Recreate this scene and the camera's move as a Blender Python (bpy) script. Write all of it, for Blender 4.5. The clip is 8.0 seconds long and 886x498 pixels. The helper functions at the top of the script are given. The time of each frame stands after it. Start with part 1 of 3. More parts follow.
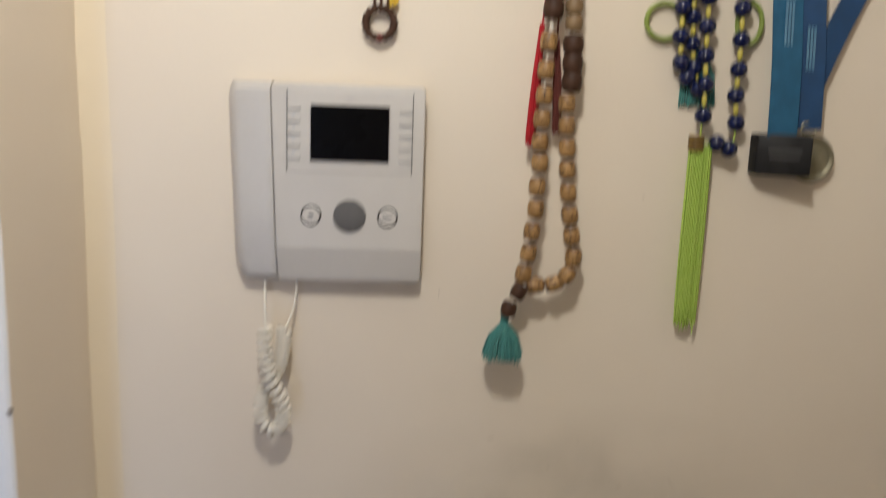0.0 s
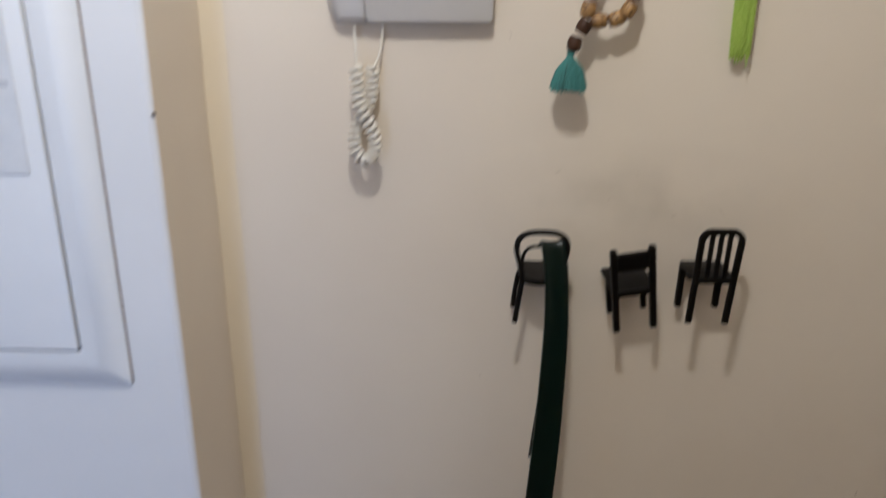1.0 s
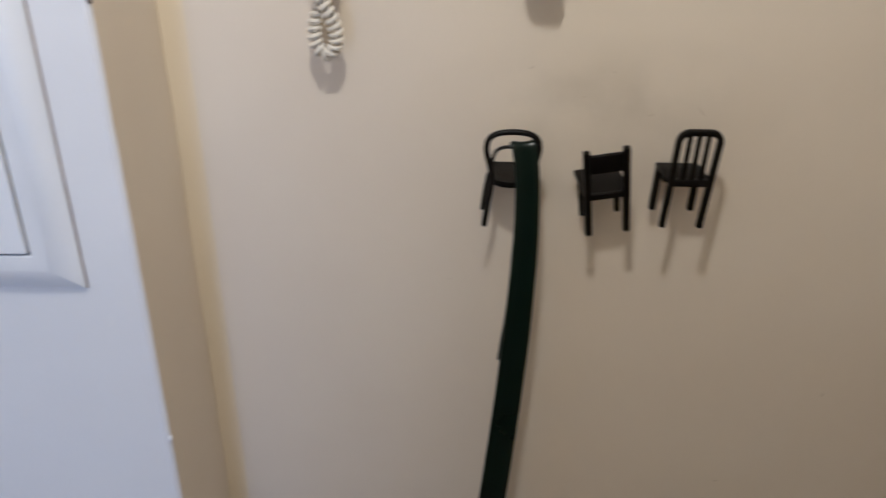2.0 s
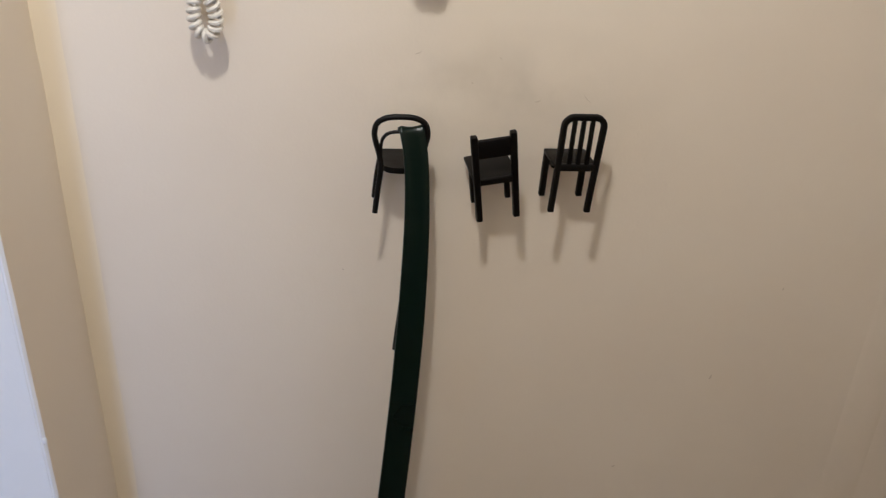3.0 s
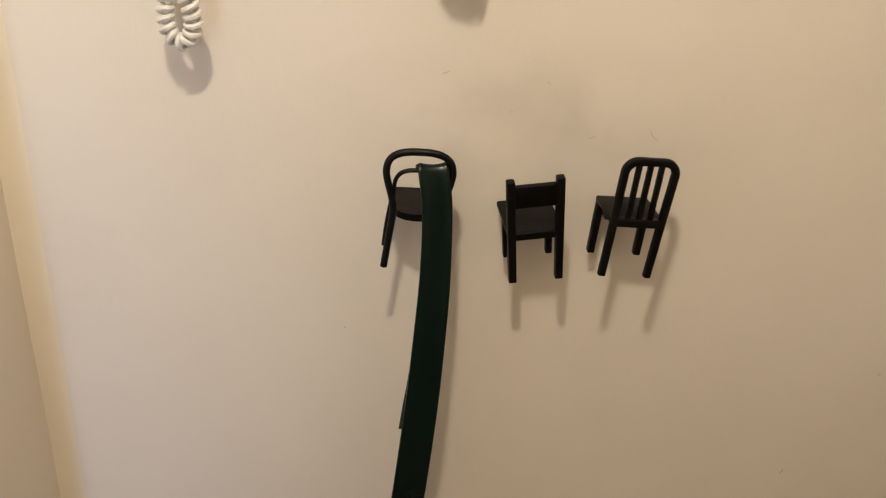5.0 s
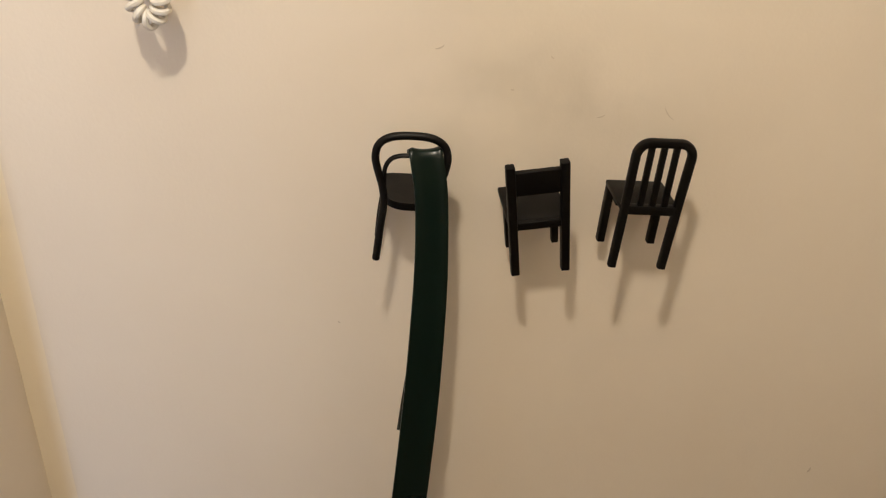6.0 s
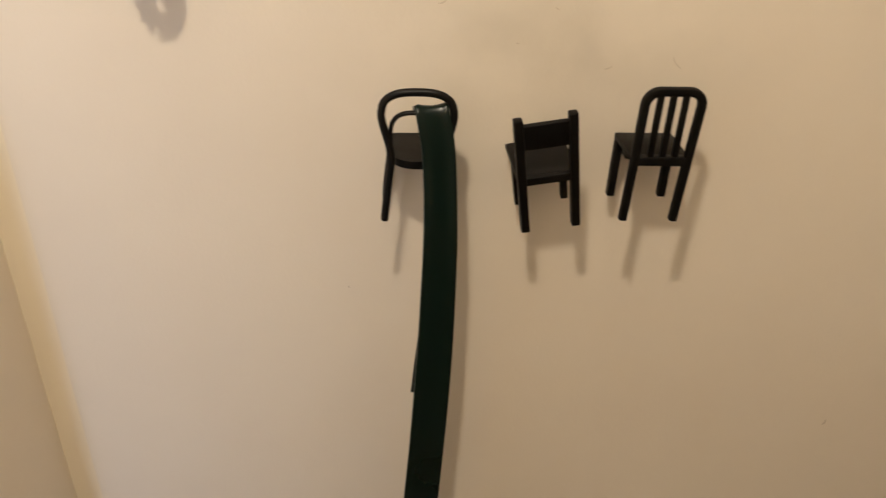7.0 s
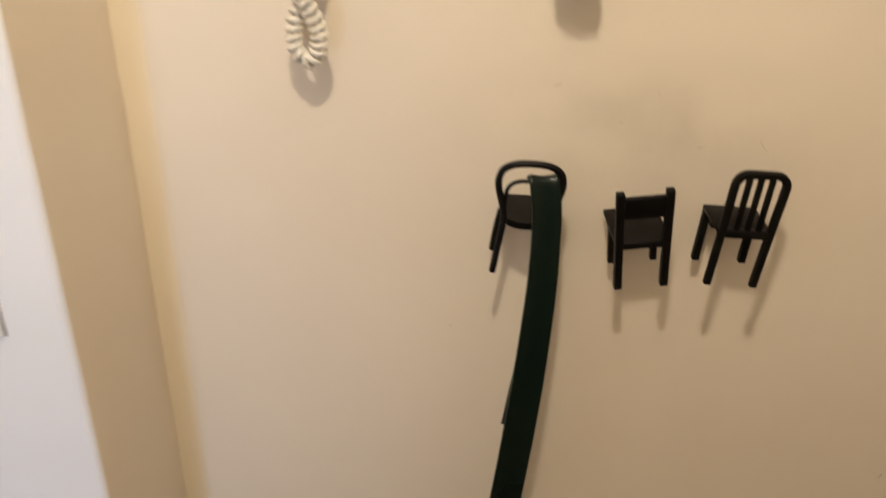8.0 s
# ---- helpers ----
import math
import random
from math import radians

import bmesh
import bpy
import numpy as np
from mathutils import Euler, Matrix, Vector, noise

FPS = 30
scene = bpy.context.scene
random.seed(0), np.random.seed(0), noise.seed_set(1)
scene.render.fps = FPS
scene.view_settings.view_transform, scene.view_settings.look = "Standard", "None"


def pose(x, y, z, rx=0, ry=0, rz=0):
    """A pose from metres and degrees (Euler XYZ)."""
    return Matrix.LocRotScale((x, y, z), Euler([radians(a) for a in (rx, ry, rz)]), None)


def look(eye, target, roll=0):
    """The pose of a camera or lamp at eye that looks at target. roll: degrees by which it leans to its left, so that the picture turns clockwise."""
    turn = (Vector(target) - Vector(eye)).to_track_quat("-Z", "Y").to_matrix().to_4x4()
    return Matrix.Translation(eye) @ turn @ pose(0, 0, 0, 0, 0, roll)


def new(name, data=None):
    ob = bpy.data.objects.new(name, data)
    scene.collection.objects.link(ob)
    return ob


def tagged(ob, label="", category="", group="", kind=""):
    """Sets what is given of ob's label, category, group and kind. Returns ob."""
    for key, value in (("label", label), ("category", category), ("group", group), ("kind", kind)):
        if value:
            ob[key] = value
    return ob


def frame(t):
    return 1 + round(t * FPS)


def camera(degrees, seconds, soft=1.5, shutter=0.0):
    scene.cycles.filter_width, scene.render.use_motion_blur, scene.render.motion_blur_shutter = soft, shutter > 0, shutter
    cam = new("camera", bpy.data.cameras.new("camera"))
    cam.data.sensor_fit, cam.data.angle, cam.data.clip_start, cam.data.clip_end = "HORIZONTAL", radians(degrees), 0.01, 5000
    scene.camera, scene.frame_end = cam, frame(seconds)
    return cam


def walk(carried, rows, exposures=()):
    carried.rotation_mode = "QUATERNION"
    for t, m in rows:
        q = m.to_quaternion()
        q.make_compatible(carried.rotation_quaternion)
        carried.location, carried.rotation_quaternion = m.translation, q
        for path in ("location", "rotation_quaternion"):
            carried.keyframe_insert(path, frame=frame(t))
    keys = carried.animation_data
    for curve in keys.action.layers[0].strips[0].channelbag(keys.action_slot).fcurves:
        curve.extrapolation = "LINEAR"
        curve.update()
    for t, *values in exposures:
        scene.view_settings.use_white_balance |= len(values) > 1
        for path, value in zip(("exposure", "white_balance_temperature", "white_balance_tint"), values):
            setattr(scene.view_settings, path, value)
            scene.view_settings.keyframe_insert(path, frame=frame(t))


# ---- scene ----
cam = camera(58.3, 8.0, 1.15, 0.5)
PATH = [
    (-0.1, (-0.0535, 0.0755, 1.5585), (0.0555, 2.0465, 1.2355), 2.65),
    (0, (-0.055, 0.058, 1.534), (0.039, 2.023, 1.177), 2.1),
    (0.2, (-0.058, 0.023, 1.485), (0.006, 1.976, 1.06), 1.0),
    (0.5, (-0.05, -0.015, 1.456), (-0.056, 1.917, 0.938), -0.1),
    (0.7, (-0.045, -0.044, 1.438), (-0.088, 1.879, 0.888), -0.6),
    (1, (-0.06, -0.08, 1.411), (-0.133, 1.804, 0.744), -0.0),
    (1.2, (-0.081, -0.095, 1.388), (-0.172, 1.759, 0.644), 0.7),
    (1.5, (-0.075, -0.082, 1.392), (-0.198, 1.712, 0.517), 1.1),
    (2, (-0.037, -0.046, 1.403), (-0.074, 1.738, 0.5), 0.6),
    (2.2, (-0.005, -0.054, 1.403), (0.003, 1.737, 0.513), 0.3),
    (3.3, (-0.001, -0.05, 1.365), (0.205, 1.742, 0.499), 3.8),
    (3.5, (-0.012, -0.04, 1.37), (0.206, 1.745, 0.494), 4.5),
    (4, (-0.02, 0.017, 1.365), (0.18, 1.814, 0.51), 4.6),
    (4.5, (-0.007, 0.079, 1.377), (0.125, 1.865, 0.485), 5.0),
    (4.7, (0.002, 0.104, 1.367), (0.121, 1.9, 0.496), 4.8),
    (5.8, (0.042, 0.196, 1.336), (0.062, 1.975, 0.422), 2.6),
    (6, (0.043, 0.197, 1.34), (0.076, 1.965, 0.406), 2.8),
    (6.2, (0.0445, 0.198, 1.338), (0.081, 1.963, 0.402), 2.3),
    (6.5, (0.049, 0.201, 1.328), (0.095, 1.954, 0.368), 1.4),
    (6.8, (0.049, 0.198, 1.319), (0.09, 1.95, 0.356), 0.8),
    (7, (0.039, 0.193, 1.321), (0.062, 1.937, 0.341), 0.9),
    (7.5, (0.011, 0.184, 1.338), (-0.022, 1.936, 0.375), 1.2),
    (7.7, (-0.0023, 0.1667, 1.3413), (-0.0447, 1.9313, 0.398), 1.87),
    (7.8, (-0.009, 0.158, 1.343), (-0.056, 1.929, 0.416), 2.2),
    (8, (-0.025, 0.13, 1.3947), (-0.1036, 1.887, 0.4404), 2.48),
    (8.1, (-0.033, 0.116, 1.421), (-0.1274, 1.866, 0.4525), 2.62),
]
EXPOSURES = [(0.0, -0.48, 5080, 11), (0.5, -0.17, 4950, 12), (1.0, -0.32, 4840, 12), (1.5, -0.44, 4790, 12), (2.0, -0.22, 4940, 12), (3.5, 0.10, 4970, 13),
             (4.5, 0.16, 5340, 12), (6.5, 0.22, 5760, 12), (8.0, 0.16, 5960, 12)]
walk(cam, [(t, look(eye, target, roll)) for t, eye, target, roll in PATH], EXPOSURES)

# ---- world, lamps ----
world = bpy.data.worlds.new("world")
scene.world = world
world.use_nodes = True
sky = world.node_tree.nodes.new("ShaderNodeTexSky")
sky.sky_type, sky.sun_disc = "NISHITA", False
sky.sun_elevation, sky.sun_rotation = radians(38), radians(150)
world.node_tree.links.new(sky.outputs[0], world.node_tree.nodes["Background"].inputs[0])
world.node_tree.nodes["Background"].inputs[1].default_value = 0.1

WALL = 0.88        # face of the main wall
EDGE = -0.372      # corner of the projecting wall
FRONT = 0.682      # face of the projecting wall


def lamp(name, kind, m, watts, colour, size):
    data = bpy.data.lights.new(name, kind)
    data.energy, data.color = watts, colour
    if kind == "AREA":
        data.shape, data.size, data.size_y = "RECTANGLE", size[0], size[1]
    else:
        data.shadow_soft_size = size
    ob = new(name, data)
    ob.matrix_world = m
    return ob


lamp("ceiling_bulb", "POINT", pose(-0.095, 0.2, 2.0), 24.4, (1.0, 0.815, 0.565), 0.034)
lamp("window_daylight", "AREA", look((-0.48, -0.76, 1.08), (-0.48, 0.0, 1.08)), 5.9, (0.64, 0.765, 1.0), (0.16, 1.5))


# ---- materials ----
def material(name):
    m = bpy.data.materials.new(name)
    m.use_nodes = True
    return m, m.node_tree, m.node_tree.nodes["Principled BSDF"]


def node(tree, kind, **values):
    n = tree.nodes.new(kind)
    for key, value in values.items():
        n.inputs[key].default_value = value
    return n


def ramp(tree, source, stops):
    n = tree.nodes.new("ShaderNodeValToRGB")
    n.color_ramp.elements[0].position, n.color_ramp.elements[0].color = stops[0][0], (*stops[0][1], 1)
    n.color_ramp.elements[1].position, n.color_ramp.elements[1].color = stops[-1][0], (*stops[-1][1], 1)
    for p, c in stops[1:-1]:
        n.color_ramp.elements.new(p).color = (*c, 1)
    tree.links.new(source, n.inputs[0])
    return n.outputs[0]


def bump(tree, bsdf, source, strength, distance):
    n = node(tree, "ShaderNodeBump", Strength=strength, Distance=distance)
    tree.links.new(source, n.inputs["Height"])
    tree.links.new(n.outputs[0], bsdf.inputs["Normal"])


def plain(name, a, b, rough, scale=40.0, metal=0.0, relief=0.0, fine=400.0, spread=0.35, shine=0.5, sheen=0.0):
    """Two tones of one colour in soft patches, roughness that varies with them, and fine relief."""
    m, tree, bsdf = material(name)
    co = tree.nodes.new("ShaderNodeTexCoord")
    big = node(tree, "ShaderNodeTexNoise", Scale=scale, Detail=6.0, Roughness=0.6)
    small = node(tree, "ShaderNodeTexNoise", Scale=fine, Detail=3.0)
    for n in (big, small):
        tree.links.new(co.outputs["Object"], n.inputs["Vector"])
    mix = tree.nodes.new("ShaderNodeMath")
    mix.operation = "MULTIPLY_ADD"
    mix.inputs[1].default_value = 0.25
    tree.links.new(small.outputs[0], mix.inputs[0])
    tree.links.new(big.outputs[0], mix.inputs[2])
    tree.links.new(ramp(tree, mix.outputs[0], [(0.62 - spread / 2, a), (0.62 + spread / 2, b)]), bsdf.inputs["Base Color"])
    lo, hi = max(0.02, rough - 0.07), min(1.0, rough + 0.07)
    tree.links.new(ramp(tree, big.outputs[0], [(0.3, (lo,) * 3), (0.7, (hi,) * 3)]), bsdf.inputs["Roughness"])
    bsdf.inputs["Metallic"].default_value = metal
    bsdf.inputs["Specular IOR Level"].default_value = shine
    bsdf.inputs["Sheen Weight"].default_value = sheen
    if relief:
        bump(tree, bsdf, small.outputs[0], 0.5, relief)
    return m


def wall_paint(name, a, b, hook_shade):
    """Rolled wall paint: faint clouds of tone, roller nap, soft shade painted round the hooks."""
    m, tree, bsdf = material(name)
    co = tree.nodes.new("ShaderNodeTexCoord")
    cloud = node(tree, "ShaderNodeTexNoise", Scale=3.5, Detail=5.0, Roughness=0.55)
    nap = node(tree, "ShaderNodeTexNoise", Scale=260.0, Detail=4.0, Roughness=0.6)
    lump = node(tree, "ShaderNodeTexNoise", Scale=22.0, Detail=3.0)
    for n in (cloud, nap, lump):
        tree.links.new(co.outputs["Object"], n.inputs["Vector"])
    colour = ramp(tree, cloud.outputs[0], [(0.35, a), (0.65, b)])
    # mottled darkening in the paint stands in for soft shade round the hooks
    if hook_shade:
        place = node(tree, "ShaderNodeMapping")
        place.inputs["Location"].default_value = (-0.14 / 0.24, -WALL / 0.24, -1.135 / 0.085)
        place.inputs["Scale"].default_value = (1 / 0.24, 1 / 0.24, 1 / 0.085)
        tree.links.new(co.outputs["Object"], place.inputs["Vector"])
        ball = tree.nodes.new("ShaderNodeTexGradient")
        ball.gradient_type = "SPHERICAL"
        tree.links.new(place.outputs[0], ball.inputs[0])
        mottle = node(tree, "ShaderNodeTexNoise", Scale=14.0, Detail=3.0, Roughness=0.5)
        tree.links.new(co.outputs["Object"], mottle.inputs["Vector"])
        amount = tree.nodes.new("ShaderNodeMath")
        amount.operation = "MULTIPLY"
        tree.links.new(ball.outputs[1], amount.inputs[0])
        tree.links.new(ramp(tree, mottle.outputs[0], [(0.35, (0.05, 0.05, 0.05)), (0.8, (0.6, 0.6, 0.6))]), amount.inputs[1])
        mix = tree.nodes.new("ShaderNodeMix")
        mix.data_type = "RGBA"
        mix.inputs[7].default_value = (a[0] * 0.6, a[1] * 0.6, a[2] * 0.58, 1)
        tree.links.new(amount.outputs[0], mix.inputs[0])
        tree.links.new(colour, mix.inputs[6])
        colour = mix.outputs[2]
    tree.links.new(colour, bsdf.inputs["Base Color"])
    bsdf.inputs["Roughness"].default_value = 0.55
    bsdf.inputs["Specular IOR Level"].default_value = 0.3
    both = tree.nodes.new("ShaderNodeMath")
    both.operation = "MULTIPLY_ADD"
    both.inputs[1].default_value = 4.0
    tree.links.new(lump.outputs[0], both.inputs[0])
    tree.links.new(nap.outputs[0], both.inputs[2])
    bump(tree, bsdf, both.outputs[0], 0.35, 0.0005)
    return m


CREAM = wall_paint("cream_wall_paint", (0.765, 0.683, 0.56), (0.79, 0.713, 0.59), True)
WARM_CORNER = wall_paint("warm_light_cream", (0.815, 0.725, 0.555), (0.84, 0.75, 0.585), False)
WHITE = wall_paint("white_wall_paint", (0.80, 0.80, 0.80), (0.84, 0.84, 0.84), False)
SCUFF = plain("scuff", (0.55, 0.475, 0.375), (0.64, 0.56, 0.45), 0.8)
SCUFF_DARK = plain("dark_nick", (0.10, 0.08, 0.07), (0.18, 0.15, 0.13), 0.8)
SEAM = plain("old_sealant", (0.26, 0.22, 0.19), (0.36, 0.31, 0.27), 0.8)
TILE = plain("floor_tile", (0.09, 0.06, 0.04), (0.14, 0.095, 0.065), 0.4, 8)
CEILING = plain("ceiling_paint", (0.80, 0.79, 0.76), (0.84, 0.83, 0.80), 0.8, 5)
BOX_WHITE = plain("white_lacquered_steel", (0.80, 0.81, 0.82), (0.84, 0.85, 0.86), 0.38, 6, relief=0.0001)
GAP = plain("shadow_gap", (0.10, 0.10, 0.11), (0.16, 0.16, 0.17), 0.7)
STICKER = plain("paper_label", (0.70, 0.71, 0.72), (0.76, 0.77, 0.78), 0.6, 30)
FAINT = plain("faint_print", (0.56, 0.57, 0.59), (0.64, 0.65, 0.67), 0.7)
INK_SHADE = plain("grey_ink_and_shade", (0.42, 0.43, 0.45), (0.52, 0.53, 0.55), 0.7)
KEY_INK = plain("dark_key_print", (0.16, 0.155, 0.155), (0.24, 0.235, 0.235), 0.7)
SILVER = plain("silver_grey_plastic", (0.525, 0.508, 0.49), (0.57, 0.553, 0.535), 0.4, 12, relief=0.00005)
SILVER_DARK = plain("silver_grey_lower_plastic", (0.44, 0.425, 0.408), (0.48, 0.465, 0.448), 0.45, 12, relief=0.00005)
LIGHT_GREY = plain("light_grey_plastic", (0.55, 0.525, 0.49), (0.59, 0.565, 0.53), 0.45, 12, relief=0.00005)
SCREEN = plain("dark_screen", (0.002, 0.0018, 0.002), (0.0035, 0.003, 0.0035), 0.3, 8, shine=0.05)
KNOB = plain("dark_grey_plastic", (0.098, 0.094, 0.092), (0.128, 0.124, 0.121), 0.55, 30)
CORD = plain("ivory_cord_plastic", (0.70, 0.66, 0.57), (0.78, 0.74, 0.65), 0.42, 60)
BLACK = plain("black_hook_plastic", (0.0016, 0.0012, 0.0010), (0.0029, 0.0022, 0.0018), 0.45, 60, relief=0.0001, fine=900, shine=0.2)
GREEN = plain("dark_green_strap", (0.0018, 0.0074, 0.0051), (0.0032, 0.0108, 0.0075), 0.29, 3, relief=0.00002, fine=900, shine=0.3)
GREEN_EDGE = plain("strap_edge", (0.014, 0.017, 0.014), (0.024, 0.027, 0.022), 0.6, 60)
DARKWOOD = plain("dark_brown_wood", (0.036, 0.017, 0.009), (0.070, 0.034, 0.019), 0.55, 120, shine=0.25)
OLIVE = plain("olive_brown_wood", (0.16, 0.10, 0.045), (0.25, 0.17, 0.08), 0.5, 120)
TEAL = plain("teal_thread", (0.03, 0.145, 0.135), (0.075, 0.25, 0.23), 0.85, 300, sheen=0.3)
RED = plain("red_thread", (0.30, 0.006, 0.012), (0.46, 0.012, 0.02), 0.8, 200)
MAROON = plain("maroon_thread", (0.10, 0.025, 0.018), (0.16, 0.04, 0.03), 0.8, 200)
LIME = plain("lime_thread", (0.27, 0.42, 0.03), (0.50, 0.64, 0.12), 0.75, 500)
LIME_CORD = plain("lime_cord", (0.34, 0.44, 0.06), (0.46, 0.56, 0.10), 0.7, 200)
LOOP_CORD = plain("olive_lime_cord", (0.17, 0.23, 0.03), (0.27, 0.34, 0.06), 0.7, 200)
YELLOW_BEAD = plain("yellow_spacer", (0.42, 0.36, 0.04), (0.62, 0.55, 0.10), 0.3, 200)
NAVY = plain("navy_bead", (0.003, 0.005, 0.032), (0.007, 0.013, 0.075), 0.18, 200)
GOLD = plain("gold_brown_thread", (0.21, 0.13, 0.018), (0.32, 0.21, 0.035), 0.6, 200)
RIBBON = plain("blue_ribbon", (0.016, 0.086, 0.178), (0.028, 0.120, 0.238), 0.62, 60, relief=0.0002, fine=1500)
RIBBON_DARK = plain("dark_blue_ribbon", (0.010, 0.043, 0.125), (0.016, 0.060, 0.168), 0.62, 60, relief=0.0002, fine=1500)
RIBBON_PRINT = plain("ribbon_print", (0.085, 0.19, 0.31), (0.13, 0.25, 0.38), 0.6)
CLASP = plain("black_clasp", (0.010, 0.010, 0.011), (0.022, 0.022, 0.023), 0.45, 60, shine=0.2)
CLASP_PRINT = plain("faded_clasp_print", (0.028, 0.028, 0.028), (0.045, 0.044, 0.043), 0.6)
BRASS = plain("dull_brass", (0.20, 0.185, 0.125), (0.29, 0.27, 0.185), 0.45, 60, metal=0.6)
YELLOW = plain("yellow_thread", (0.62, 0.42, 0.02), (0.75, 0.55, 0.05), 0.7, 200)
STEEL = plain("steel_peg", (0.45, 0.45, 0.45), (0.55, 0.55, 0.55), 0.35, 60, metal=1.0)


def carved_wood():
    """Pale wooden bead with dark burnt carving across its middle, different on every bead."""
    m, tree, bsdf = material("carved_pale_wood")
    co, info = tree.nodes.new("ShaderNodeTexCoord"), tree.nodes.new("ShaderNodeObjectInfo")
    shift = tree.nodes.new("ShaderNodeVectorMath")
    shift.operation = "MULTIPLY_ADD"
    shift.inputs[1].default_value = (3.0, 5.0, 7.0)
    tree.links.new(info.outputs["Random"], shift.inputs[0])
    tree.links.new(co.outputs["Object"], shift.inputs[2])
    grain = node(tree, "ShaderNodeTexNoise", Scale=120.0, Detail=5.0)
    lines = node(tree, "ShaderNodeTexNoise", Scale=170.0, Detail=1.5, Distortion=1.4)
    for n in (grain, lines):
        tree.links.new(shift.outputs[0], n.inputs["Vector"])
    wood = ramp(tree, grain.outputs[0], [(0.3, (0.29, 0.162, 0.052)), (0.7, (0.47, 0.285, 0.098))])
    burn = ramp(tree, lines.outputs[0], [(0.465, (0, 0, 0)), (0.48, (1, 1, 1)), (0.53, (1, 1, 1)), (0.545, (0, 0, 0))])
    split = tree.nodes.new("ShaderNodeSeparateXYZ")
    tree.links.new(co.outputs["Object"], split.inputs[0])
    band = tree.nodes.new("ShaderNodeMath")
    band.operation = "COMPARE"
    band.inputs[1].default_value, band.inputs[2].default_value = 0.0, 0.0060
    tree.links.new(split.outputs[2], band.inputs[0])
    amount = tree.nodes.new("ShaderNodeMath")
    amount.operation = "MULTIPLY"
    tree.links.new(burn, amount.inputs[0])
    tree.links.new(band.outputs[0], amount.inputs[1])
    mix = tree.nodes.new("ShaderNodeMix")
    mix.data_type = "RGBA"
    mix.inputs[7].default_value = (0.035, 0.016, 0.008, 1)
    tree.links.new(amount.outputs[0], mix.inputs[0])
    # darker brown rims at both ends
    size = tree.nodes.new("ShaderNodeMath")
    size.operation = "ABSOLUTE"
    tree.links.new(split.outputs[2], size.inputs[0])
    far = tree.nodes.new("ShaderNodeMath")
    far.operation = "MULTIPLY"
    far.inputs[1].default_value = 100.0
    tree.links.new(size.outputs[0], far.inputs[0])
    rim = tree.nodes.new("ShaderNodeMix")
    rim.data_type = "RGBA"
    rim.inputs[7].default_value = (0.095, 0.043, 0.015, 1)
    tree.links.new(ramp(tree, far.outputs[0], [(0.58, (0, 0, 0)), (0.84, (1, 1, 1))]), rim.inputs[0])
    tree.links.new(wood, rim.inputs[6])
    tree.links.new(rim.outputs[2], mix.inputs[6])
    tree.links.new(mix.outputs[2], bsdf.inputs["Base Color"])
    bsdf.inputs["Roughness"].default_value = 0.45
    bump(tree, bsdf, amount.outputs[0], -0.6, 0.0006)
    return m


WOOD = carved_wood()


# ---- mesh helpers ----
def finish(name, bm, mat, smooth=True):
    bmesh.ops.recalc_face_normals(bm, faces=bm.faces)
    mesh = bpy.data.meshes.new(name)
    bm.to_mesh(mesh)
    bm.free()
    mesh.materials.append(mat)
    if smooth:
        mesh.shade_smooth()
        mesh.set_sharp_from_angle(angle=radians(35))
    return mesh


def part(name, bm, mat, parent, label="", smooth=True):
    ob = new(name, finish(name, bm, mat, smooth))
    ob.parent = parent
    return tagged(ob, label)


def shared(name, mesh, parent, m):
    ob = new(name, mesh)
    ob.parent = parent
    ob.matrix_basis = m
    return ob


def thing(name, x, y, z, label, category, group="", kind=""):
    ob = new(name)
    ob.empty_display_size = 0.02
    ob.matrix_basis = pose(x, y, z)
    return tagged(ob, label, category, group, kind)


def box(x0, x1, y0, y1, z0, z1, bevel=0.0, segments=2, bm=None):
    bm = bm or bmesh.new()
    own = bmesh.new()
    bmesh.ops.create_cube(own, size=1.0)
    own.transform(Matrix.LocRotScale(((x0 + x1) / 2, (y0 + y1) / 2, (z0 + z1) / 2), None, (x1 - x0, y1 - y0, z1 - z0)))
    if bevel:
        bmesh.ops.bevel(own, geom=own.edges[:], offset=bevel, segments=segments, profile=0.5, affect="EDGES")
    return merge(bm, own)


def merge(bm, own):
    mesh = bpy.data.meshes.new("joined")
    own.to_mesh(mesh)
    own.free()
    bm.from_mesh(mesh)
    bpy.data.meshes.remove(mesh)
    return bm


def spline(points, steps=6, closed=False):
    """A smooth line through the points."""
    p = [Vector(q) for q in points]
    n = len(p)
    out = []
    for i in range(n if closed else n - 1):
        a, b, c, d = (p[(i + k) % n] if closed else p[min(max(i + k, 0), n - 1)] for k in (-1, 0, 1, 2))
        for s in range(steps):
            t = s / steps
            out.append(0.5 * (2 * b + (c - a) * t + (2 * a - 5 * b + 4 * c - d) * t * t + (3 * b - a - 3 * c + d) * t ** 3))
    if not closed:
        out.append(p[-1])
    return out


def frames(line, side=None):
    """Tangent, side and normal along a line; side keeps the given way where one is given."""
    out = []
    last = None
    for i, p in enumerate(line):
        t = (line[min(i + 1, len(line) - 1)] - line[max(i - 1, 0)]).normalized()
        if side is not None:
            s = Vector(side)
        else:
            s = last if last is not None else (Vector((0, 1, 0)) if abs(t.y) < 0.9 else Vector((1, 0, 0)))
        s = (s - t * s.dot(t)).normalized()
        last = s
        out.append((p, t, s, t.cross(s)))
    return out


